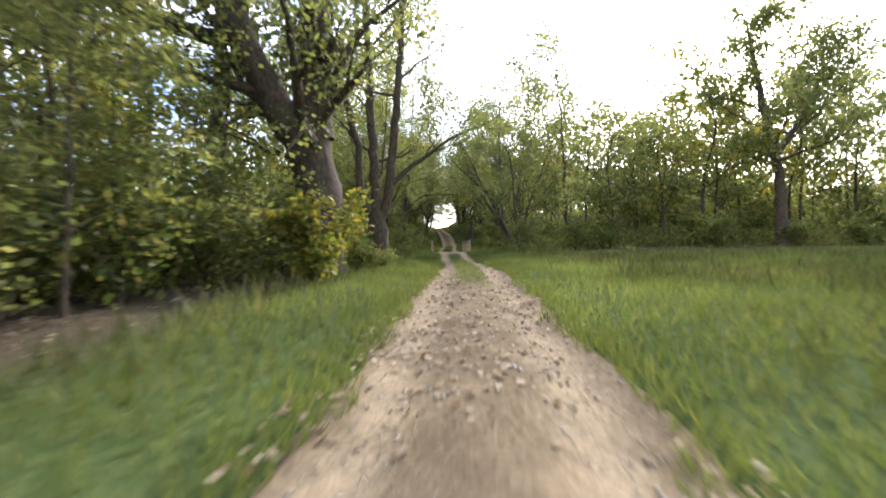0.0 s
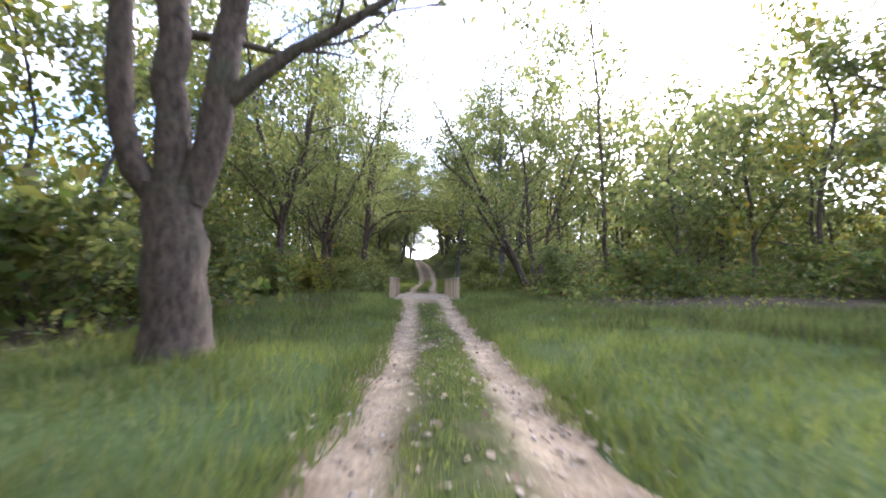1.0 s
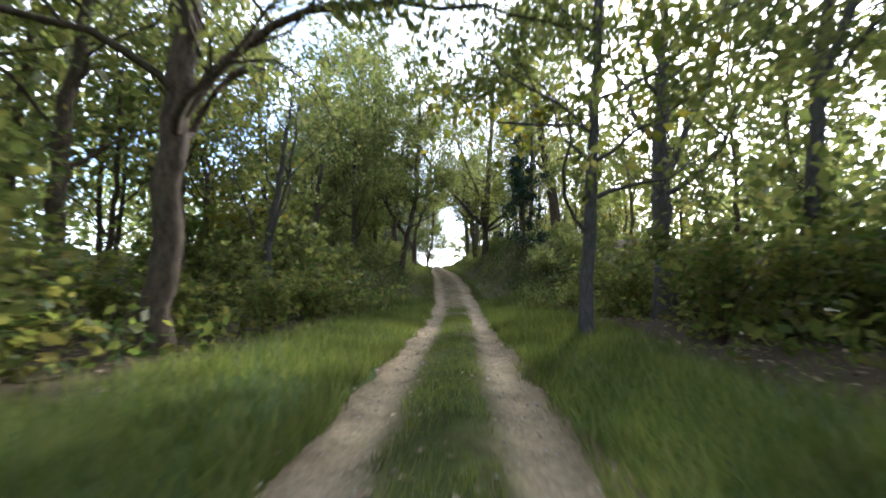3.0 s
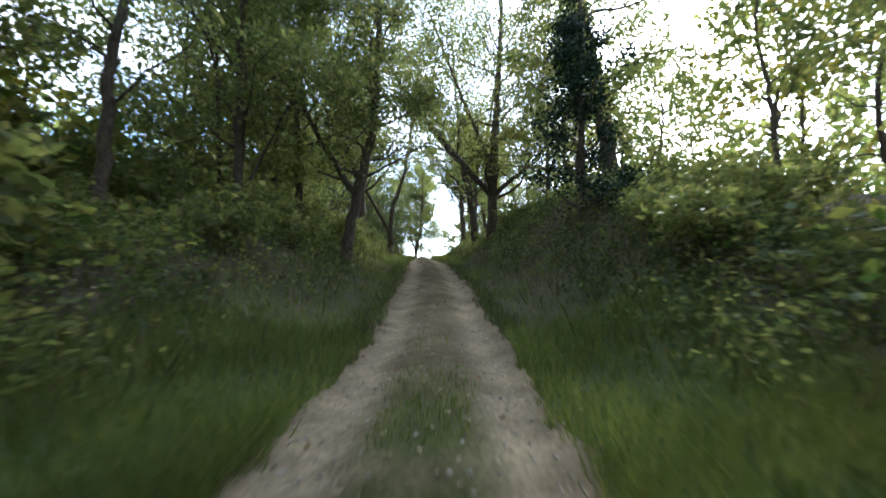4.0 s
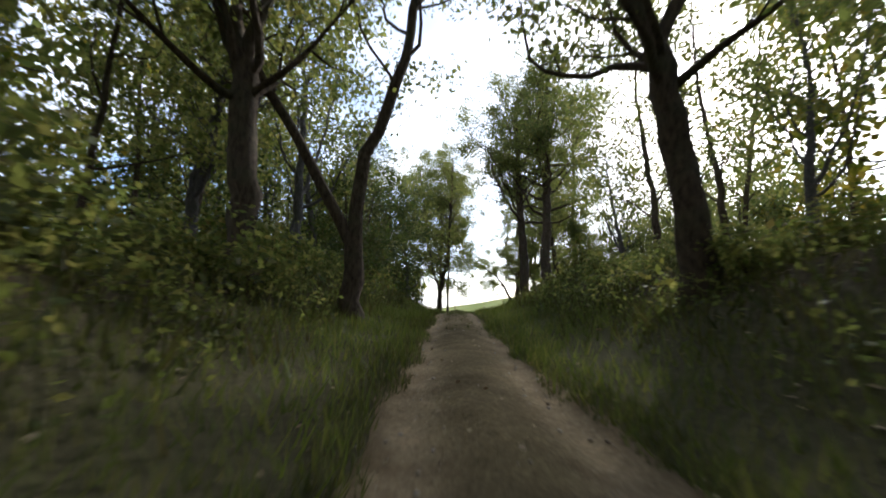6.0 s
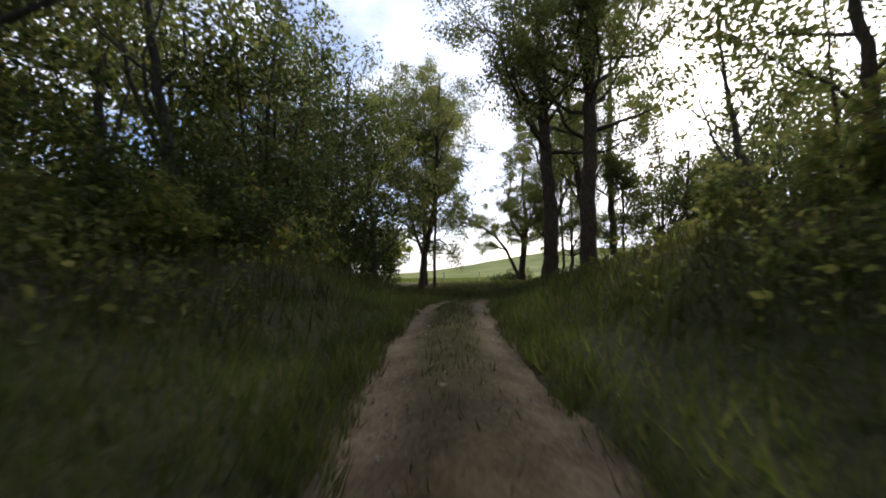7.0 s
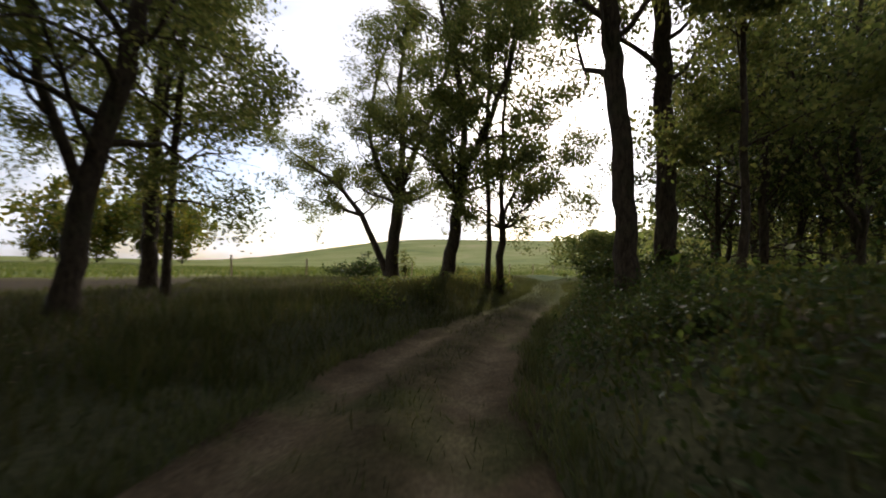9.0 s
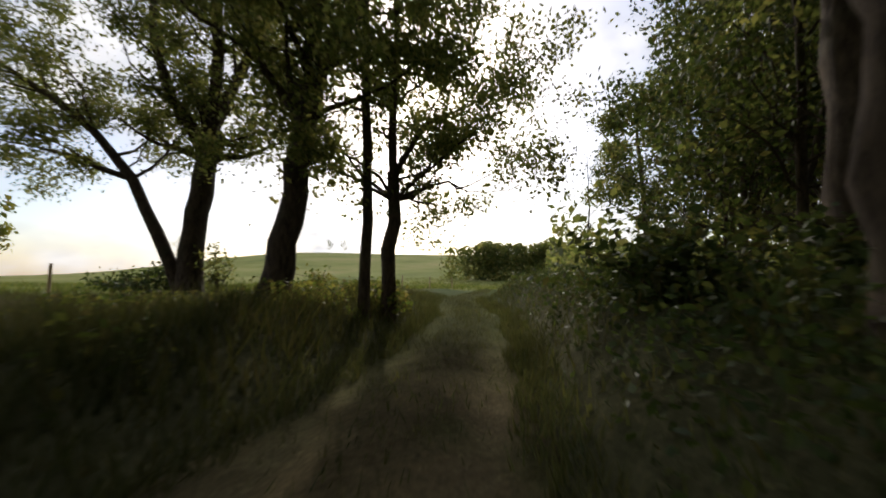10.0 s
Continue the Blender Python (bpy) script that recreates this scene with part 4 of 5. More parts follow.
# right, beyond the glade and the creek
for x, y in scatter(28, 8, 46, 31, 57, 2.6, taken, lambda x, y: off(x, y) > (10 if y < 44 else 5.2) and y > 35 - 0.1 * (x - 8)):
    plant(kinds, x, y, *((1.05, 1.4) if off(x, y) < 14 else (0.86, 1.14)))
# both sides of the cutting and the slope
for x, y in scatter(25, -14, 4, 57, 100, 2.3, taken, lambda x, y: -17 < off(x, y) < (-6.0 if y < 78 else -7.5)):
    plant(light_kinds, x, y, 0.7, 1.0)
for x, y in scatter(18, 10, 30, 58, 100, 3.0, taken, lambda x, y: 8.0 < off(x, y) < 20):
    plant(kinds, x, y, 0.65, 0.95)
for x, y in ((0.4, 72.9), (-1.6, 73.8), (-0.6, 70.8)):
    plant(light_kinds, x, y, 0.8, 0.95)
# left of the bend
for x, y in scatter(19, -12, 5, 95, 124, 2.4, taken, lambda x, y: off(x, y) < -5.6 and (y < 117 or x < 3)):
    plant(light_kinds, x, y, 0.8, 1.15)
for x, y in scatter(9, -6, 4.5, 104, 122, 2.2, taken, lambda x, y: -14 < off(x, y) < -5.8, 2.2):
    plant(fine_kinds, x, y, 0.7, 1.0)
# right of the bend, up to the field
for x, y in scatter(16, 18, 34, 116, 128, 1.9, taken, lambda x, y: 6.0 < off(x, y) < 14.5 and y < 121 + 0.25 * (x - 20), 2.2):
    plant(fine_kinds, x, y, 0.6, 0.9)
for x, y in scatter(4, 17, 30, 97, 109, 3.2, taken, lambda x, y: 8.5 < off(x, y) < 16, 2.5):
    plant(light_kinds, x, y, 0.7, 1.0)
for x, y in scatter(16, 24, 46, 114, 130, 2.0, taken, lambda x, y: off(x, y) > 11 and y < 121 + 0.25 * (x - 20), 2.2):
    plant(far_kinds, x, y, 0.7, 1.0)
field_bushes = []
# behind the start
for x, y in scatter(7, -24, 24, -26, -8, 3.0, taken, lambda x, y: abs(off(x, y)) > 5):
    plant(kinds, x, y, 0.8, 1.1)
# far trees of the field
for x, y, k in ((-1, 215, 7.4), (-8, 219, 8.4), (-15, 214, 7.8), (-23, 220, 8.6)):
    field_bushes.append((x, y, k))
for x, y, k in ((43, 325, 0.75), (140, 300, 0.8), (146, 296, 0.7), (104, 310, 0.45), (112, 312, 0.4)):
    plant(kinds[:1], x, y, k, k)

# ---- undergrowth ----
bushes = [shrub("shrub", -15 - 2 * i, -16 - 2 * i, ("leafy green shrub in the undergrowth", "tangled olive-green shrub under the trees", "yellowing leafy shrub under the trees", "broad green shrub in the undergrowth")[i], w, hgt, 1100, sz, 300 + i, lf)
          for i, (w, hgt, sz, lf) in enumerate(((1.1, 1.7, 0.085, LEAF_BRUSH), (1.4, 2.4, 0.1, LEAF), (1.0, 1.5, 0.085, LEAF_YELLOW), (1.7, 1.4, 0.095, LEAF_BRUSH)))]
shrub("shrub", -2.05, 9.7, "bright yellow-green bush at the foot of the oak", 1.0, 2.2, 3600, 0.085, 320, LEAF_YELLOW)
for x, y, w, k in ((-1.45, 13.5, 0.7, 1.1), (-2.3, 15.0, 0.8, 1.3), (-0.85, 15.0, 0.5, 0.6)):
    shrub("shrub", x, y, "olive weeds and saplings at the foot of the oak", w, k, 1500, 0.06, int(380 + y), LEAF_BRUSH)
busy = [(-2.05, 9.7)]
thin_bush = shrub("shrub", -19, -6, "leafy shrub deep under the trees", 1.3, 1.9, 420, 0.17, 341, LEAF_BRUSH)
near_bushes = [shrub("shrub", -16 - 2 * i, -10 - 2 * i, ("dense green shrub beside the lane", "yellow-green shrub beside the lane")[i], 1.1, 1.8, 1050, 0.095, 330 + i, (LEAF, LEAF_BRUSH)[i]) for i in range(2)]
grp = [bushes[0], bushes[1], bushes[3], bushes[0], bushes[2]]
verge_bushes = [shrub("shrub", -26 - 2 * i, -12, ("dense dark green shrub at the edge of the wood", "olive-green shrub at the edge of the wood")[i], 1.2, 1.9, 1600, 0.07, 344 + i, (LEAF, LEAF_BRUSH)[i]) for i in range(2)]
for x, y in scatter(50, -11, -2, -4, 18, 0.95, busy, lambda x, y: -10 < off(x, y) < -4.9 - (1.2 if y > 12 else 0), 0.7):
    plant([verge_bushes[0], verge_bushes[0], verge_bushes[1]], x, y, 0.8, 1.4, 0.05)
for x, y in scatter(26, -13, -3, 16, 32, 1.3, busy, lambda x, y: -14 < off(x, y) < -7.2, 0.7):
    plant(grp, x, y, 0.9, 1.5, 0.05)
for x, y in scatter(34, -9, 2.6, 31, 57, 1.3, busy, lambda x, y: -11 < off(x, y) < (-2.6 if y < 39 else -4.2), 0.7):
    plant(grp, x, y, 0.7, 1.25, 0.05)
for x, y in scatter(40, 5, 42, 29, 57, 1.3, busy, lambda x, y: (2.9 if y < 40 else 4.6) < off(x, y) and 31.5 - 0.1 * (x - 6) < y and (off(x, y) < 10 or y < 40), 0.7):
    plant(grp, x, y, 0.8, 1.45, 0.05)
# half of these get the dark leaf, shade under the oaks included in its colour
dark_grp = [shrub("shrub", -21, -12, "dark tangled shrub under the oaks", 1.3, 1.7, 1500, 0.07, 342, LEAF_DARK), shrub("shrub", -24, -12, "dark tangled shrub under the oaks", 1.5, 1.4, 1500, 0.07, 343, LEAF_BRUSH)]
fine_grp = [near_bushes[0], near_bushes[0], near_bushes[1]]
for x, y in scatter(50, -6, 5, 57, 100, 1.2, busy, lambda x, y: -9 < off(x, y) < -3.9, 0.7):
    plant(fine_grp, x, y, 0.5, 0.95, 0.05)
for x, y in scatter(26, -8, 2, 58, 84, 1.5, busy, lambda x, y: -12 < off(x, y) < -5.5, 0.7):
    plant(fine_grp, x, y, 1.0, 1.7, 0.05)
for x, y in scatter(50, 9, 20, 57, 108, 1.2, busy, lambda x, y: 4.2 < off(x, y) < 11, 0.7):
    plant(fine_grp, x, y, 0.45, 0.8, 0.05)
for x, y in scatter(40, -4, 9, 95, 117, 1.2, busy, lambda x, y: -11 < off(x, y) < -5.0 and y < 108, 0.7):
    plant(dark_grp, x, y, 0.6, 1.2, 0.05)
for x, y in scatter(48, 15, 46, 104, 132, 1.15, busy, lambda x, y: 2.7 < off(x, y) < 14 and y < 124 + 0.25 * (x - 20), 0.7):
    plant(dark_grp, x, y, 0.25, 0.45, 0.05)
field_bush = shrub("shrub", -25.97, 218.06, "big yellow-green bush in the open field", 4.0, 5.2, 3200, 0.24, 340, LEAF_YELLOW, stems=14)
for x, y, k in field_bushes:
    plant([field_bush], x, y, k / 3.4, k / 3.2, 0.1)
shrub("shrub", 17.18, 138.00, "low dark round bush in the open field", 1.5, 1.0, 1800, 0.10, 321, LEAF_DARK)


# ---- fence along the field ----
def fence_post(x, y, hgt, lean):
    rg = random.Random(int(x * 10))
    bm = bmesh.new()
    bmesh.ops.create_cone(bm, cap_ends=True, segments=8, radius1=0.06, radius2=0.05, depth=hgt + 0.4)
    e = thing("fence_post", pose(x, y, float(height(x, y)) + (hgt - 0.4) / 2, lean, rg.uniform(-4, 4), 0), "weathered wooden fence post in the grass", "fence post", "fence posts along the field")
    part("post_shaft", bm, TIMBER, e)
    return e


for k in range(9):
    fence_post(10.0 + 4.1 * k, 137.1 + 1.65 * k, 1.15, (-2, 3, 0, -3, 2, 1, -2, 3, 0)[k])


# ---- grass, weeds, fallen leaves and stones ----
def blades(name, count, region, keep, tall, wide, material, label, category, seed, lean=0.35, beside=0.0):
    """Grass or weeds: bent blades of three corners, rooted in the ground."""
    rg = np.random.default_rng(seed)
    x0, x1, y0, y1 = region
    x, y = rg.uniform(x0, x1, count * 3), rg.uniform(y0, y1, count * 3)
    if beside:
        x = lane_x(y) + rg.uniform(-beside, beside, count * 3)
    ok = rg.random(count * 3) < keep(x, y)
    x, y = x[ok][:count], y[ok][:count]
    k = len(x)
    z = height(x, y) - 0.02
    a = rg.uniform(0, 2 * np.pi, k)
    hgt = tall * (0.45 + 0.9 * rg.random(k)) * (0.7 + 0.6 * fbm(x, y, 1.5, 13))
    w = wide * (0.6 + 0.8 * rg.random(k))
    b0 = np.stack([x - np.cos(a) * w, y - np.sin(a) * w, z], 1)
    b1 = np.stack([x + np.cos(a) * w, y + np.sin(a) * w, z], 1)
    ln = rg.normal(size=(k, 2)) * lean
    tip = np.stack([x + ln[:, 0] * hgt, y + ln[:, 1] * hgt, z + hgt], 1)
    v = np.stack([b0, b1, tip], 1).reshape(-1, 3)
    ob = put(name, v, np.arange(3 * k).reshape(-1, 3), material)
    return tagged(ob, label, category, kind="stuff")


def verge(x, y):
    d = np.abs(lane_off(x, y))
    edge = half_width(y) - 0.14 + 0.5 * (fbm(x, y, 0.8, 61) - 0.5)
    return (d > edge) * meadow(x, y) * (0.35 + 0.65 * smooth(0.3, 0.55, fbm(x, y, 1.6, 71))) * ((y < 31) | (y > 39.5) | (d > 1.9))


def middle(x, y):
    d = np.abs(lane_off(x, y))
    g = smooth(8, 14, y) * (1 - smooth(57, 61, y)) + 0.6 * smooth(93, 98, y) * (1 - smooth(103, 108, y)) + 0.3 * smooth(103, 108, y) + 0.12 * (y < 8) + 0.1 * (y > 60) * (y < 97)
    return (d < 0.4 + 0.35 * (fbm(x, y, 0.7, 81) - 0.5)) * g * smooth(0.35, 0.6, fbm(x, y, 0.9, 77) + 0.1) * ((y < 29.8) | (y > 40.8))


blades("grass", 80000, (-8, 13, -3, 31), verge, 0.20, 0.011, GRASS, "bright green grass on the verge and glade", "grass", 1)
blades("grass", 50000, (10, 34, 2, 31), verge, 0.30, 0.02, GRASS, "green meadow grass in the glade", "grass", 2)
blades("grass", 60000, (-2, 14, 39, 62), verge, 0.22, 0.012, GRASS, "green grass along the lane", "grass", 3)
blades("grass", 70000, (0, 20, 57, 112), verge, 0.24, 0.012, GRASS, "shaded grass along the lane", "grass", 4)
blades("grass", 60000, (2, 30, 104, 138), lambda x, y: (np.abs(lane_off(x, y)) > half_width(y) - 0.14 + 0.5 * (fbm(x, y, 0.8, 61) - 0.5)) * (np.abs(lane_off(x, y)) < 14) * (0.55 + 0.45 * (np.abs(lane_off(x, y)) < 2.2)) * (1 - 0.6 * (lane_off(x, y) > 1.5) * (y < 128)), 0.2, 0.013, GRASS_DRY_SHADE, "tall uncut grass at the field's edge", "grass", 5)
blades("grass", 22000, (0, 1, 6, 62), middle, 0.10, 0.008, GRASS, "short grass between the wheel ruts", "grass", 6, beside=0.6)
blades("grass", 8000, (0, 1, 90, 132), middle, 0.11, 0.009, GRASS_DRY_SHADE, "dry grass between the wheel ruts", "grass", 10, beside=0.75)
blades("grass", 40000, (-30, 70, 130, 190), open_field, 0.3, 0.04, GRASS, "sunlit pasture grass", "grass", 7)
def fringe(x, y):
    d = np.abs(lane_off(x, y))
    e = half_width(y) - 0.18 + 0.5 * (fbm(x, y, 0.8, 61) - 0.5)
    return (d > e) * (1 - smooth(e + 0.25, e + 0.7, d)) * ((y < 31.2) | (y > 40))


blades("grass", 30000, (-4, 9, -3, 62), fringe, 0.14, 0.009, GRASS, "short ragged grass along the lane's edge", "grass", 21, beside=1.7)
blades("grass", 34000, (4, 24, 60, 130), fringe, 0.16, 0.010, GRASS_DRY_SHADE, "dry ragged grass along the lane's edge", "grass", 22, beside=2.1)
blades("weeds", 26000, (-8, 36, -3, 33), lambda x, y: smooth(0.0, 1.0, meadow(x, y)) * smooth(2.2, 4, np.abs(lane_off(x, y))) * smooth(0.5, 0.62, fbm(x, y, 3.0, 91)), 0.42, 0.018, WEED, "dry seeding weeds in the grass", "weeds", 8)
blades("weeds", 30000, (-6, 22, 56, 124), lambda x, y: (1 - 0.7 * smooth(60, 66, y) * (1 - smooth(78, 86, y))) * smooth(1.9, 3.2, np.abs(lane_off(x, y))) * (1 - smooth(8, 12, np.abs(lane_off(x, y)))), 0.45, 0.02, WEED, "dry weeds on the banks", "weeds", 9)


def litter(name, count, region, keep, size, seed):
    rg = np.random.default_rng(seed)
    x, y = rg.uniform(region[0], region[1], count * 4), rg.uniform(region[2], region[3], count * 4)
    ok = rg.random(count * 4) < keep(x, y)
    x, y = x[ok][:count], y[ok][:count]
    c = np.stack([x, y, height(x, y) + 0.035], 1)
    v, f = leaf_quads(c, size, rg, 0.85, 1.4)
    return tagged(put(name, v, f, LITTER), "dry brown leaves strewn on the ground", "fallen leaves", kind="stuff")


litter("fallen_leaves", 7000, (-3, 7, -3, 30), lambda x, y: (np.abs(lane_off(x, y)) < 1.35) * (0.25 + 0.75 * (1 - smooth(8, 20, y))) * smooth(0.3, 0.6, fbm(x, y, 0.9, 15)), 0.055, 1)
litter("fallen_leaves", 4500, (0, 24, 40, 112), lambda x, y: (np.abs(lane_off(x, y)) < 1.6) * (0.6 - 0.35 * smooth(60, 90, y)), 0.042, 2)
litter("fallen_leaves", 16000, (-14, 26, -3, 125), lambda x, y: (1 - meadow(x, y)) * (np.abs(lane_off(x, y)) > 2.4) * (np.abs(lane_off(x, y)) < 12), 0.07, 3)


def stones(count, region, seed):
    rg = np.random.default_rng(seed)
    x, y = rg.uniform(region[0], region[1], count * 6), rg.uniform(region[2], region[3], count * 6)
    d = np.abs(lane_off(x, y))
    ok = (d < 1.15) & (rg.random(count * 6) < 0.1 + 0.9 * np.exp(-((d - 0.72) / 0.27) ** 2)) & ((y < 30.7) | (y > 39.6))
    x, y = x[ok][:count], y[ok][:count]
    k = len(x)
    s = 0.010 + 0.02 * rg.random(k) ** 3
    corner = np.array([(1, 0, 0), (0, 1, 0), (-1, 0, 0), (0, -1, 0), (0, 0, 0.7), (0, 0, -0.7)], float)
    v = corner[None] * s[:, None, None] * (0.7 + 0.6 * rg.random((k, 6, 1)))
    v += np.stack([x, y, height(x, y) + 0.012 + s * 0.3], 1)[:, None]
    f = np.array([(0, 1, 4), (1, 2, 4), (2, 3, 4), (3, 0, 4), (1, 0, 5), (2, 1, 5), (3, 2, 5), (0, 3, 5)])
    fs = (f[None] + 6 * np.arange(k)[:, None, None]).reshape(-1, 3)
    return tagged(put("gravel", v.reshape(-1, 3), fs, STONE), "loose pale gravel on the wheel ruts", "gravel", kind="stuff")


stones(7000, (-2, 8, -2, 60), 1)
stones(3000, (4, 24, 60, 106), 2)


blades("grass", 9000, (0, 1, 106, 150), lambda x, y: (np.abs(lane_off(x, y)) < 1.4) * np.maximum(smooth(118, 126, y), 0.5 * smooth(0.5, 0.66, fbm(x, y, 1.1, 95)) * smooth(106, 112, y)), 0.12, 0.009, GRASS_DRY_SHADE, "thin dry grass growing over the lane", "grass", 24, beside=1.4)
blades("grass", 26000, (-5, 15, 27, 45), lambda x, y: (np.abs(lane_off(x, y)) > 1.65) * (height(x, y) > -0.75) * (1 - smooth(5, 8, np.abs(lane_off(x, y)))), 0.2, 0.011, GRASS, "green grass on the creek banks by the bridge", "grass", 25)


# ---- deep woods behind the first rows ----
def leaf_mass(name, label, region, keep, count, size, low, high, material, seed, category):
    rg = np.random.default_rng(seed)
    x, y = rg.uniform(region[0], region[1], count * 5), rg.uniform(region[2], region[3], count * 5)
    ok = rg.random(count * 5) < keep(x, y)
    x, y = x[ok][:count], y[ok][:count]
    top = high * (0.45 + 0.75 * fbm(x, y, 5.0, seed))
    z = height(x, y) + low + (top - low) * rg.random(len(x)) ** (1.5 if category == "undergrowth" else 0.8)
    v, f = leaf_quads(np.stack([x, y, z], 1), size, rg, 0.2)
    return tagged(put(name, v, f, material), label, category, kind="stuff")


def clumpy(x, y, lo, hi, scale, seed):
    return smooth(lo, hi, fbm(x, y, scale, seed))


leaf_mass("far_woods", "hazy green mass of the deeper wood", (-45, -12, -30, 128), lambda x, y: smooth(18, 24, -lane_off(x, y)) * (0.15 + 0.85 * clumpy(x, y, 0.4, 0.55, 4.0, 51)), 30000, 0.42, 0.2, 15, LEAF, 51, "woods")
leaf_mass("far_woods", "hazy green mass of the deeper wood", (18, 75, 44, 98), lambda x, y: smooth(19, 25, lane_off(x, y)) * (0.15 + 0.85 * clumpy(x, y, 0.4, 0.55, 4.0, 53)), 22000, 0.42, 0.2, 9, LEAF, 53, "woods")
leaf_mass("far_woods", "hazy green mass of the deeper wood", (38, 80, -20, 50), lambda x, y: smooth(36, 42, x) * (0.15 + 0.85 * clumpy(x, y, 0.4, 0.55, 4.0, 55)), 14000, 0.42, 0.2, 15, LEAF, 55, "woods")
# unseen leaf mass behind the start, added only to shape the light
leaf_mass("far_woods", "hazy green mass of the deeper wood", (-40, 40, -60, -22), lambda x, y: 0.15 + 0.85 * clumpy(x, y, 0.4, 0.55, 4.0, 57), 8000, 0.5, 0.2, 14, LEAF, 57, "woods")
leaf_mass("low_undergrowth", "knee-high leafy undergrowth between the trees", (-20, 45, -4, 128),
          lambda x, y: (1 - meadow(x, y)) * (1 - open_field(x, y)) * smooth(3.4, 5.0, np.abs(lane_off(x, y))) * (1 - smooth(17, 22, np.abs(lane_off(x, y)))) * (1 - (lane_off(x, y) < 0) * smooth(108, 112, y)) * clumpy(x, y, 0.4, 0.6, 3.0, 59),
          46000, 0.13, 0.05, 1.0, LEAF_BRUSH, 59, "undergrowth")
leaf_mass("far_woods", "hazy green mass of the deeper wood", (28, 95, 108, 165), lambda x, y: (np.degrees(np.arctan2(x - 14, y - 117)) > 53) * (np.hypot(x - 14, y - 117) > 20) * (0.1 + 0.9 * clumpy(x, y, 0.4, 0.55, 4.0, 61)), 12000, 0.34, 0.1, 6.5, LEAF, 61, "woods")
# dark leaf colour here stands in for the shade of the trees
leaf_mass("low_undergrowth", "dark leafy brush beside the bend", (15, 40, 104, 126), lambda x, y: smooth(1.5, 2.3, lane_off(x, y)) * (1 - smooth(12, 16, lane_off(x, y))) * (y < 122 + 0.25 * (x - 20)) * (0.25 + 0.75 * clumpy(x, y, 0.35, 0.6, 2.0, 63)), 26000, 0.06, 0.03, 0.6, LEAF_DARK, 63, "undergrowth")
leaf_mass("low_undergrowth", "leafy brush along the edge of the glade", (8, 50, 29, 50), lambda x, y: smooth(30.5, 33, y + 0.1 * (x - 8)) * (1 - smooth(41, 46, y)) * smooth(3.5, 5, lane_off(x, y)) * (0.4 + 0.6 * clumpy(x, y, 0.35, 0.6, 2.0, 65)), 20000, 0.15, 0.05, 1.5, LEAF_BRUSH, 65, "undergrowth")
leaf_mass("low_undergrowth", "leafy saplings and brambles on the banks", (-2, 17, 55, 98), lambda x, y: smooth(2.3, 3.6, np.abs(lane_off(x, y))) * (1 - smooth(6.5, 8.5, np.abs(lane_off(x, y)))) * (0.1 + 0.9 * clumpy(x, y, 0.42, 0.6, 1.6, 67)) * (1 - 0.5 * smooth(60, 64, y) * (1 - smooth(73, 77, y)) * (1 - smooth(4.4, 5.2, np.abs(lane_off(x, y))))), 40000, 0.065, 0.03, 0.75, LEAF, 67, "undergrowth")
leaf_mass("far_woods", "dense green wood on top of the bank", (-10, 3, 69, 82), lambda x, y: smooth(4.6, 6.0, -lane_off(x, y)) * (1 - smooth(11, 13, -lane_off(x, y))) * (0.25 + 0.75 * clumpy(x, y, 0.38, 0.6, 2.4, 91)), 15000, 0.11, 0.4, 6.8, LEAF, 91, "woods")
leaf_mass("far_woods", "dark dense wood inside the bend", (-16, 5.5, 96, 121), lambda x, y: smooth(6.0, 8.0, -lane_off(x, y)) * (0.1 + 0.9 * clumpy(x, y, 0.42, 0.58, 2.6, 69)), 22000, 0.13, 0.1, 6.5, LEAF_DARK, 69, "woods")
leaf_mass("low_undergrowth", "dark brush round the feet of the oaks", (13, 22, 121, 134), lambda x, y: smooth(1.3, 2.0, -lane_off(x, y)) * (1 - smooth(5.5, 7.5, -lane_off(x, y))) * clumpy(x, y, 0.48, 0.62, 1.8, 71), 9000, 0.05, 0.03, 0.6, LEAF_BRUSH, 71, "undergrowth")
blades("weeds", 16000, (9, 22, 117, 133), lambda x, y: smooth(1.2, 2.0, -lane_off(x, y)) * (1 - smooth(7, 9, -lane_off(x, y))) * (0.3 + 0.7 * clumpy(x, y, 0.4, 0.6, 1.4, 83)), 0.36, 0.013, WEED, "tall dry weeds round the feet of the oaks", "weeds", 23)

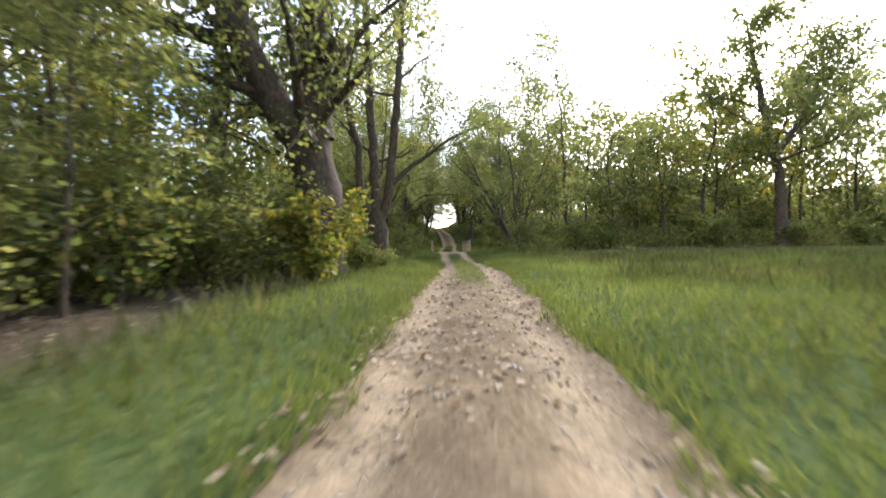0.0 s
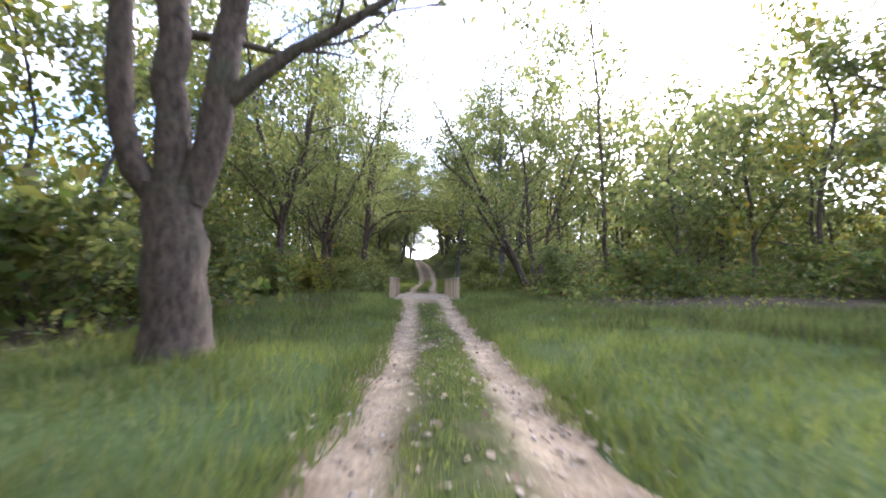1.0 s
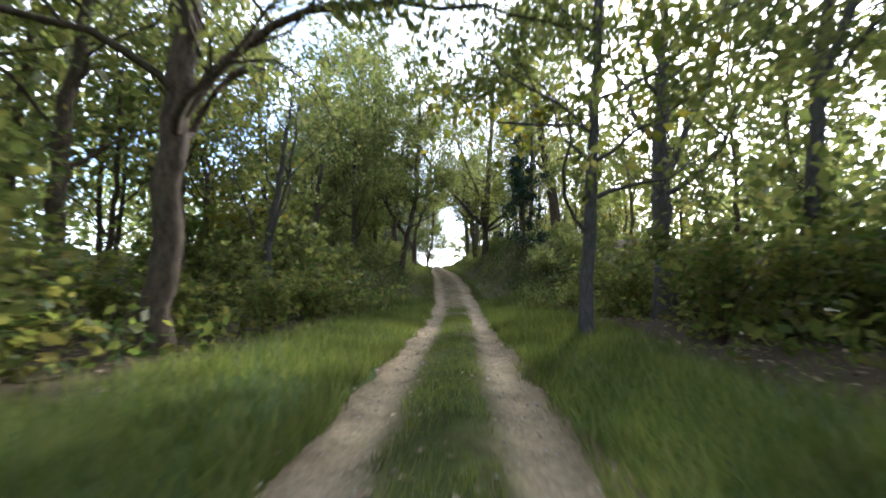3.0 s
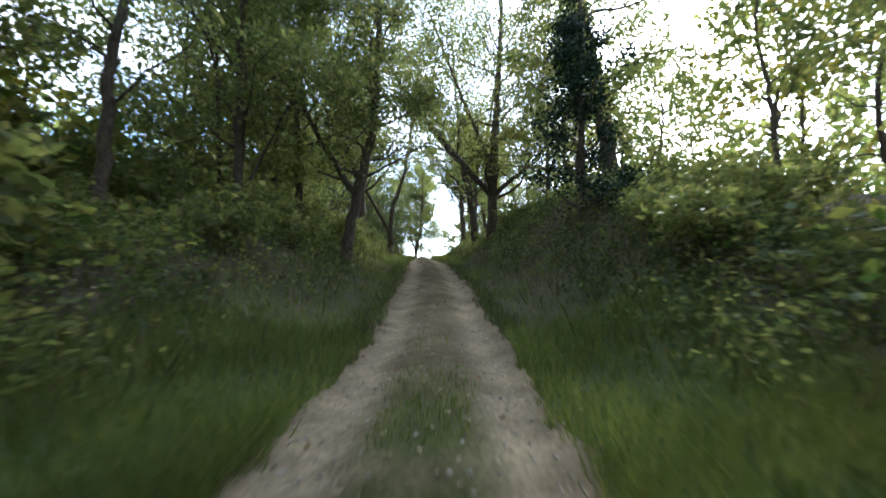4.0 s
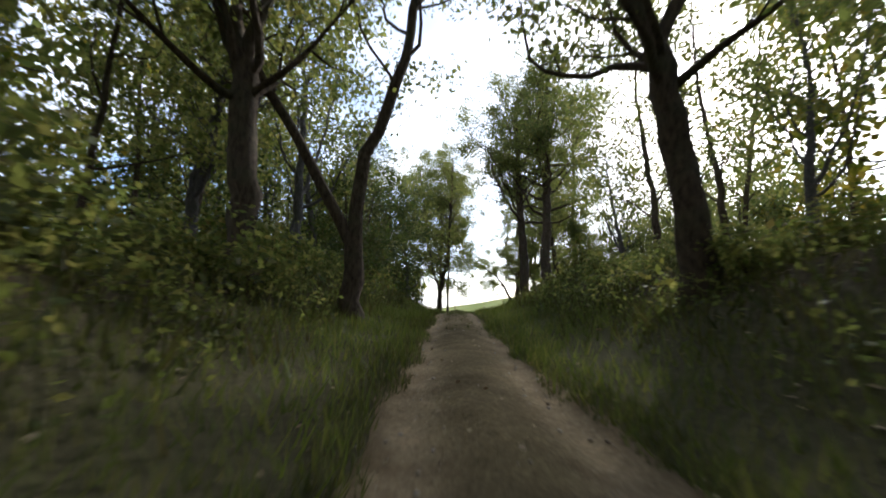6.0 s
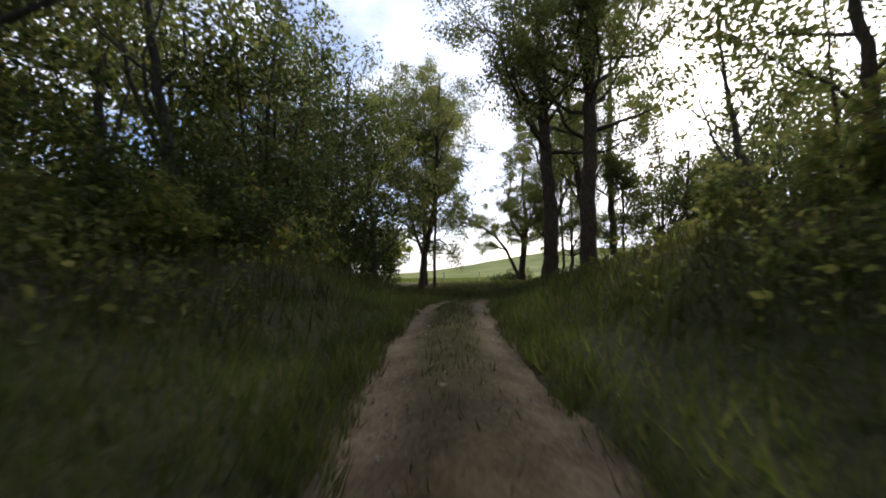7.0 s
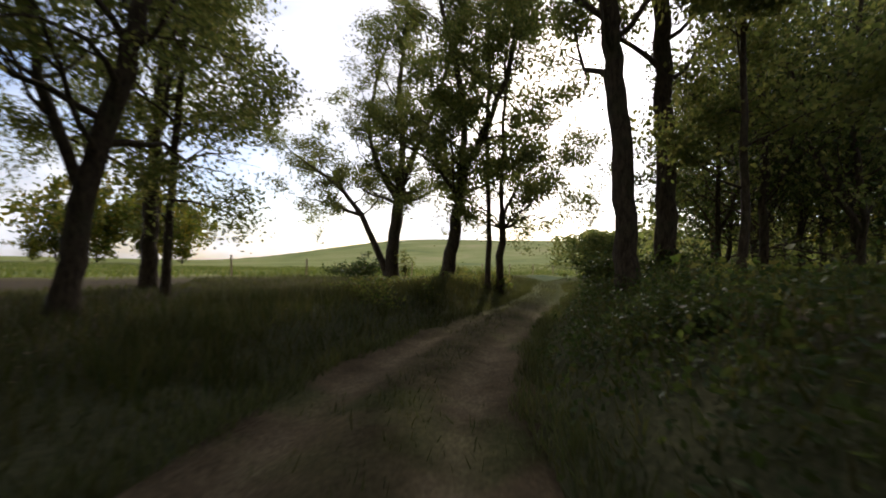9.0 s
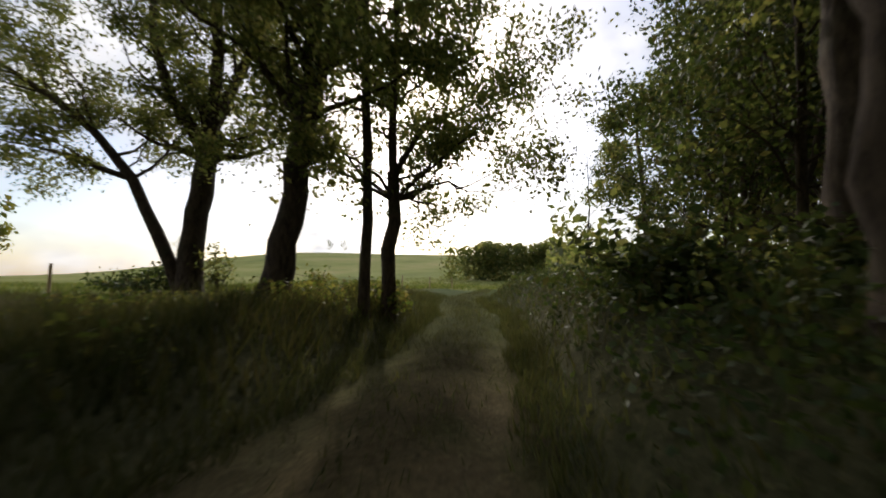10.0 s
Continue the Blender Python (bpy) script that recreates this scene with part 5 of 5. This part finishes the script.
leaf_mass("hedgerow", "dark green hedgerow at the foot of the hill", (72, 116, 146, 188), lambda x, y: (np.abs(y - 180 + 0.95 * (x - 76)) < 4.5) * clumpy(x, y, 0.36, 0.6, 5.0, 73), 24000, 0.46, -0.2, 8.0, LEAF, 73, "hedge")
leaf_mass("low_undergrowth", "tangled thicket under the trees beyond the glade", (8, 50, 36, 52), lambda x, y: smooth(5.5, 8, lane_off(x, y)) * smooth(36, 40, y + 0.1 * (x - 8)) * (0.15 + 0.85 * clumpy(x, y, 0.38, 0.6, 4.0, 75)), 26000, 0.2, 0.1, 5.5, LEAF, 75, "undergrowth")
leaf_mass("low_undergrowth", "tall leafy thicket at the side of the glade", (-20, 0, 24, 52), lambda x, y: smooth(6.5, 8.5, -lane_off(x, y)) * (0.12 + 0.88 * clumpy(x, y, 0.4, 0.6, 4.5, 77)), 36000, 0.12, 0.1, 5.5, LEAF_BRUSH, 77, "undergrowth")
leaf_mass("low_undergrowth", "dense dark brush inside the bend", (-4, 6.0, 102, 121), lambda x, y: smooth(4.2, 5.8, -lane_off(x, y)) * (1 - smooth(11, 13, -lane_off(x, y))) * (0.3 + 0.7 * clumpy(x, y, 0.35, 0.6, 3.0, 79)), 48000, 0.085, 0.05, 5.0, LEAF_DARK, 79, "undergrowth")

# same dark leaf again, shading this strip by colour
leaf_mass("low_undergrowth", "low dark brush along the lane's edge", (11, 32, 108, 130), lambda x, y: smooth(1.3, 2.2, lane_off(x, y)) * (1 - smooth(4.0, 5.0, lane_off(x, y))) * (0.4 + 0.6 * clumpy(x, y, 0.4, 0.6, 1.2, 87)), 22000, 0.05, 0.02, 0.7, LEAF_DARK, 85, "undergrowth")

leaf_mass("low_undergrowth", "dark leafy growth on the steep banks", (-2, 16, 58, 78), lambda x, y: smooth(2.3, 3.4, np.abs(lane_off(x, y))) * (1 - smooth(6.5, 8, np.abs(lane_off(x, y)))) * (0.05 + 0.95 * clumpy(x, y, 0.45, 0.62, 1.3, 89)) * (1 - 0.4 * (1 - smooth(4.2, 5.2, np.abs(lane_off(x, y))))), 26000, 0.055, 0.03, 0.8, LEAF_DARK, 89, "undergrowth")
for x, y in ((20.2, 118.9), (19.9, 120.4), (21.6, 118.6)):
    shrub("shrub", x, y, "dense dark shrub at the foot of the oaks", 0.9, 0.8, 1500, 0.07, int(350 + x), LEAF_DARK)
for x, y, w, k, n, lf in ((17.8, 131.3, 0.5, 2.0, 500, LEAF), (20.0, 130.4, 1.1, 0.9, 900, LEAF_BRUSH), (20.2, 126.6, 0.6, 0.6, 500, LEAF_BRUSH)):
    shrub("shrub", x, y, ("low green bush in the field grass" if k < 1 else "young leafy sapling beside the twin oak"), w, k, n, 0.07, int(360 + x), lf)
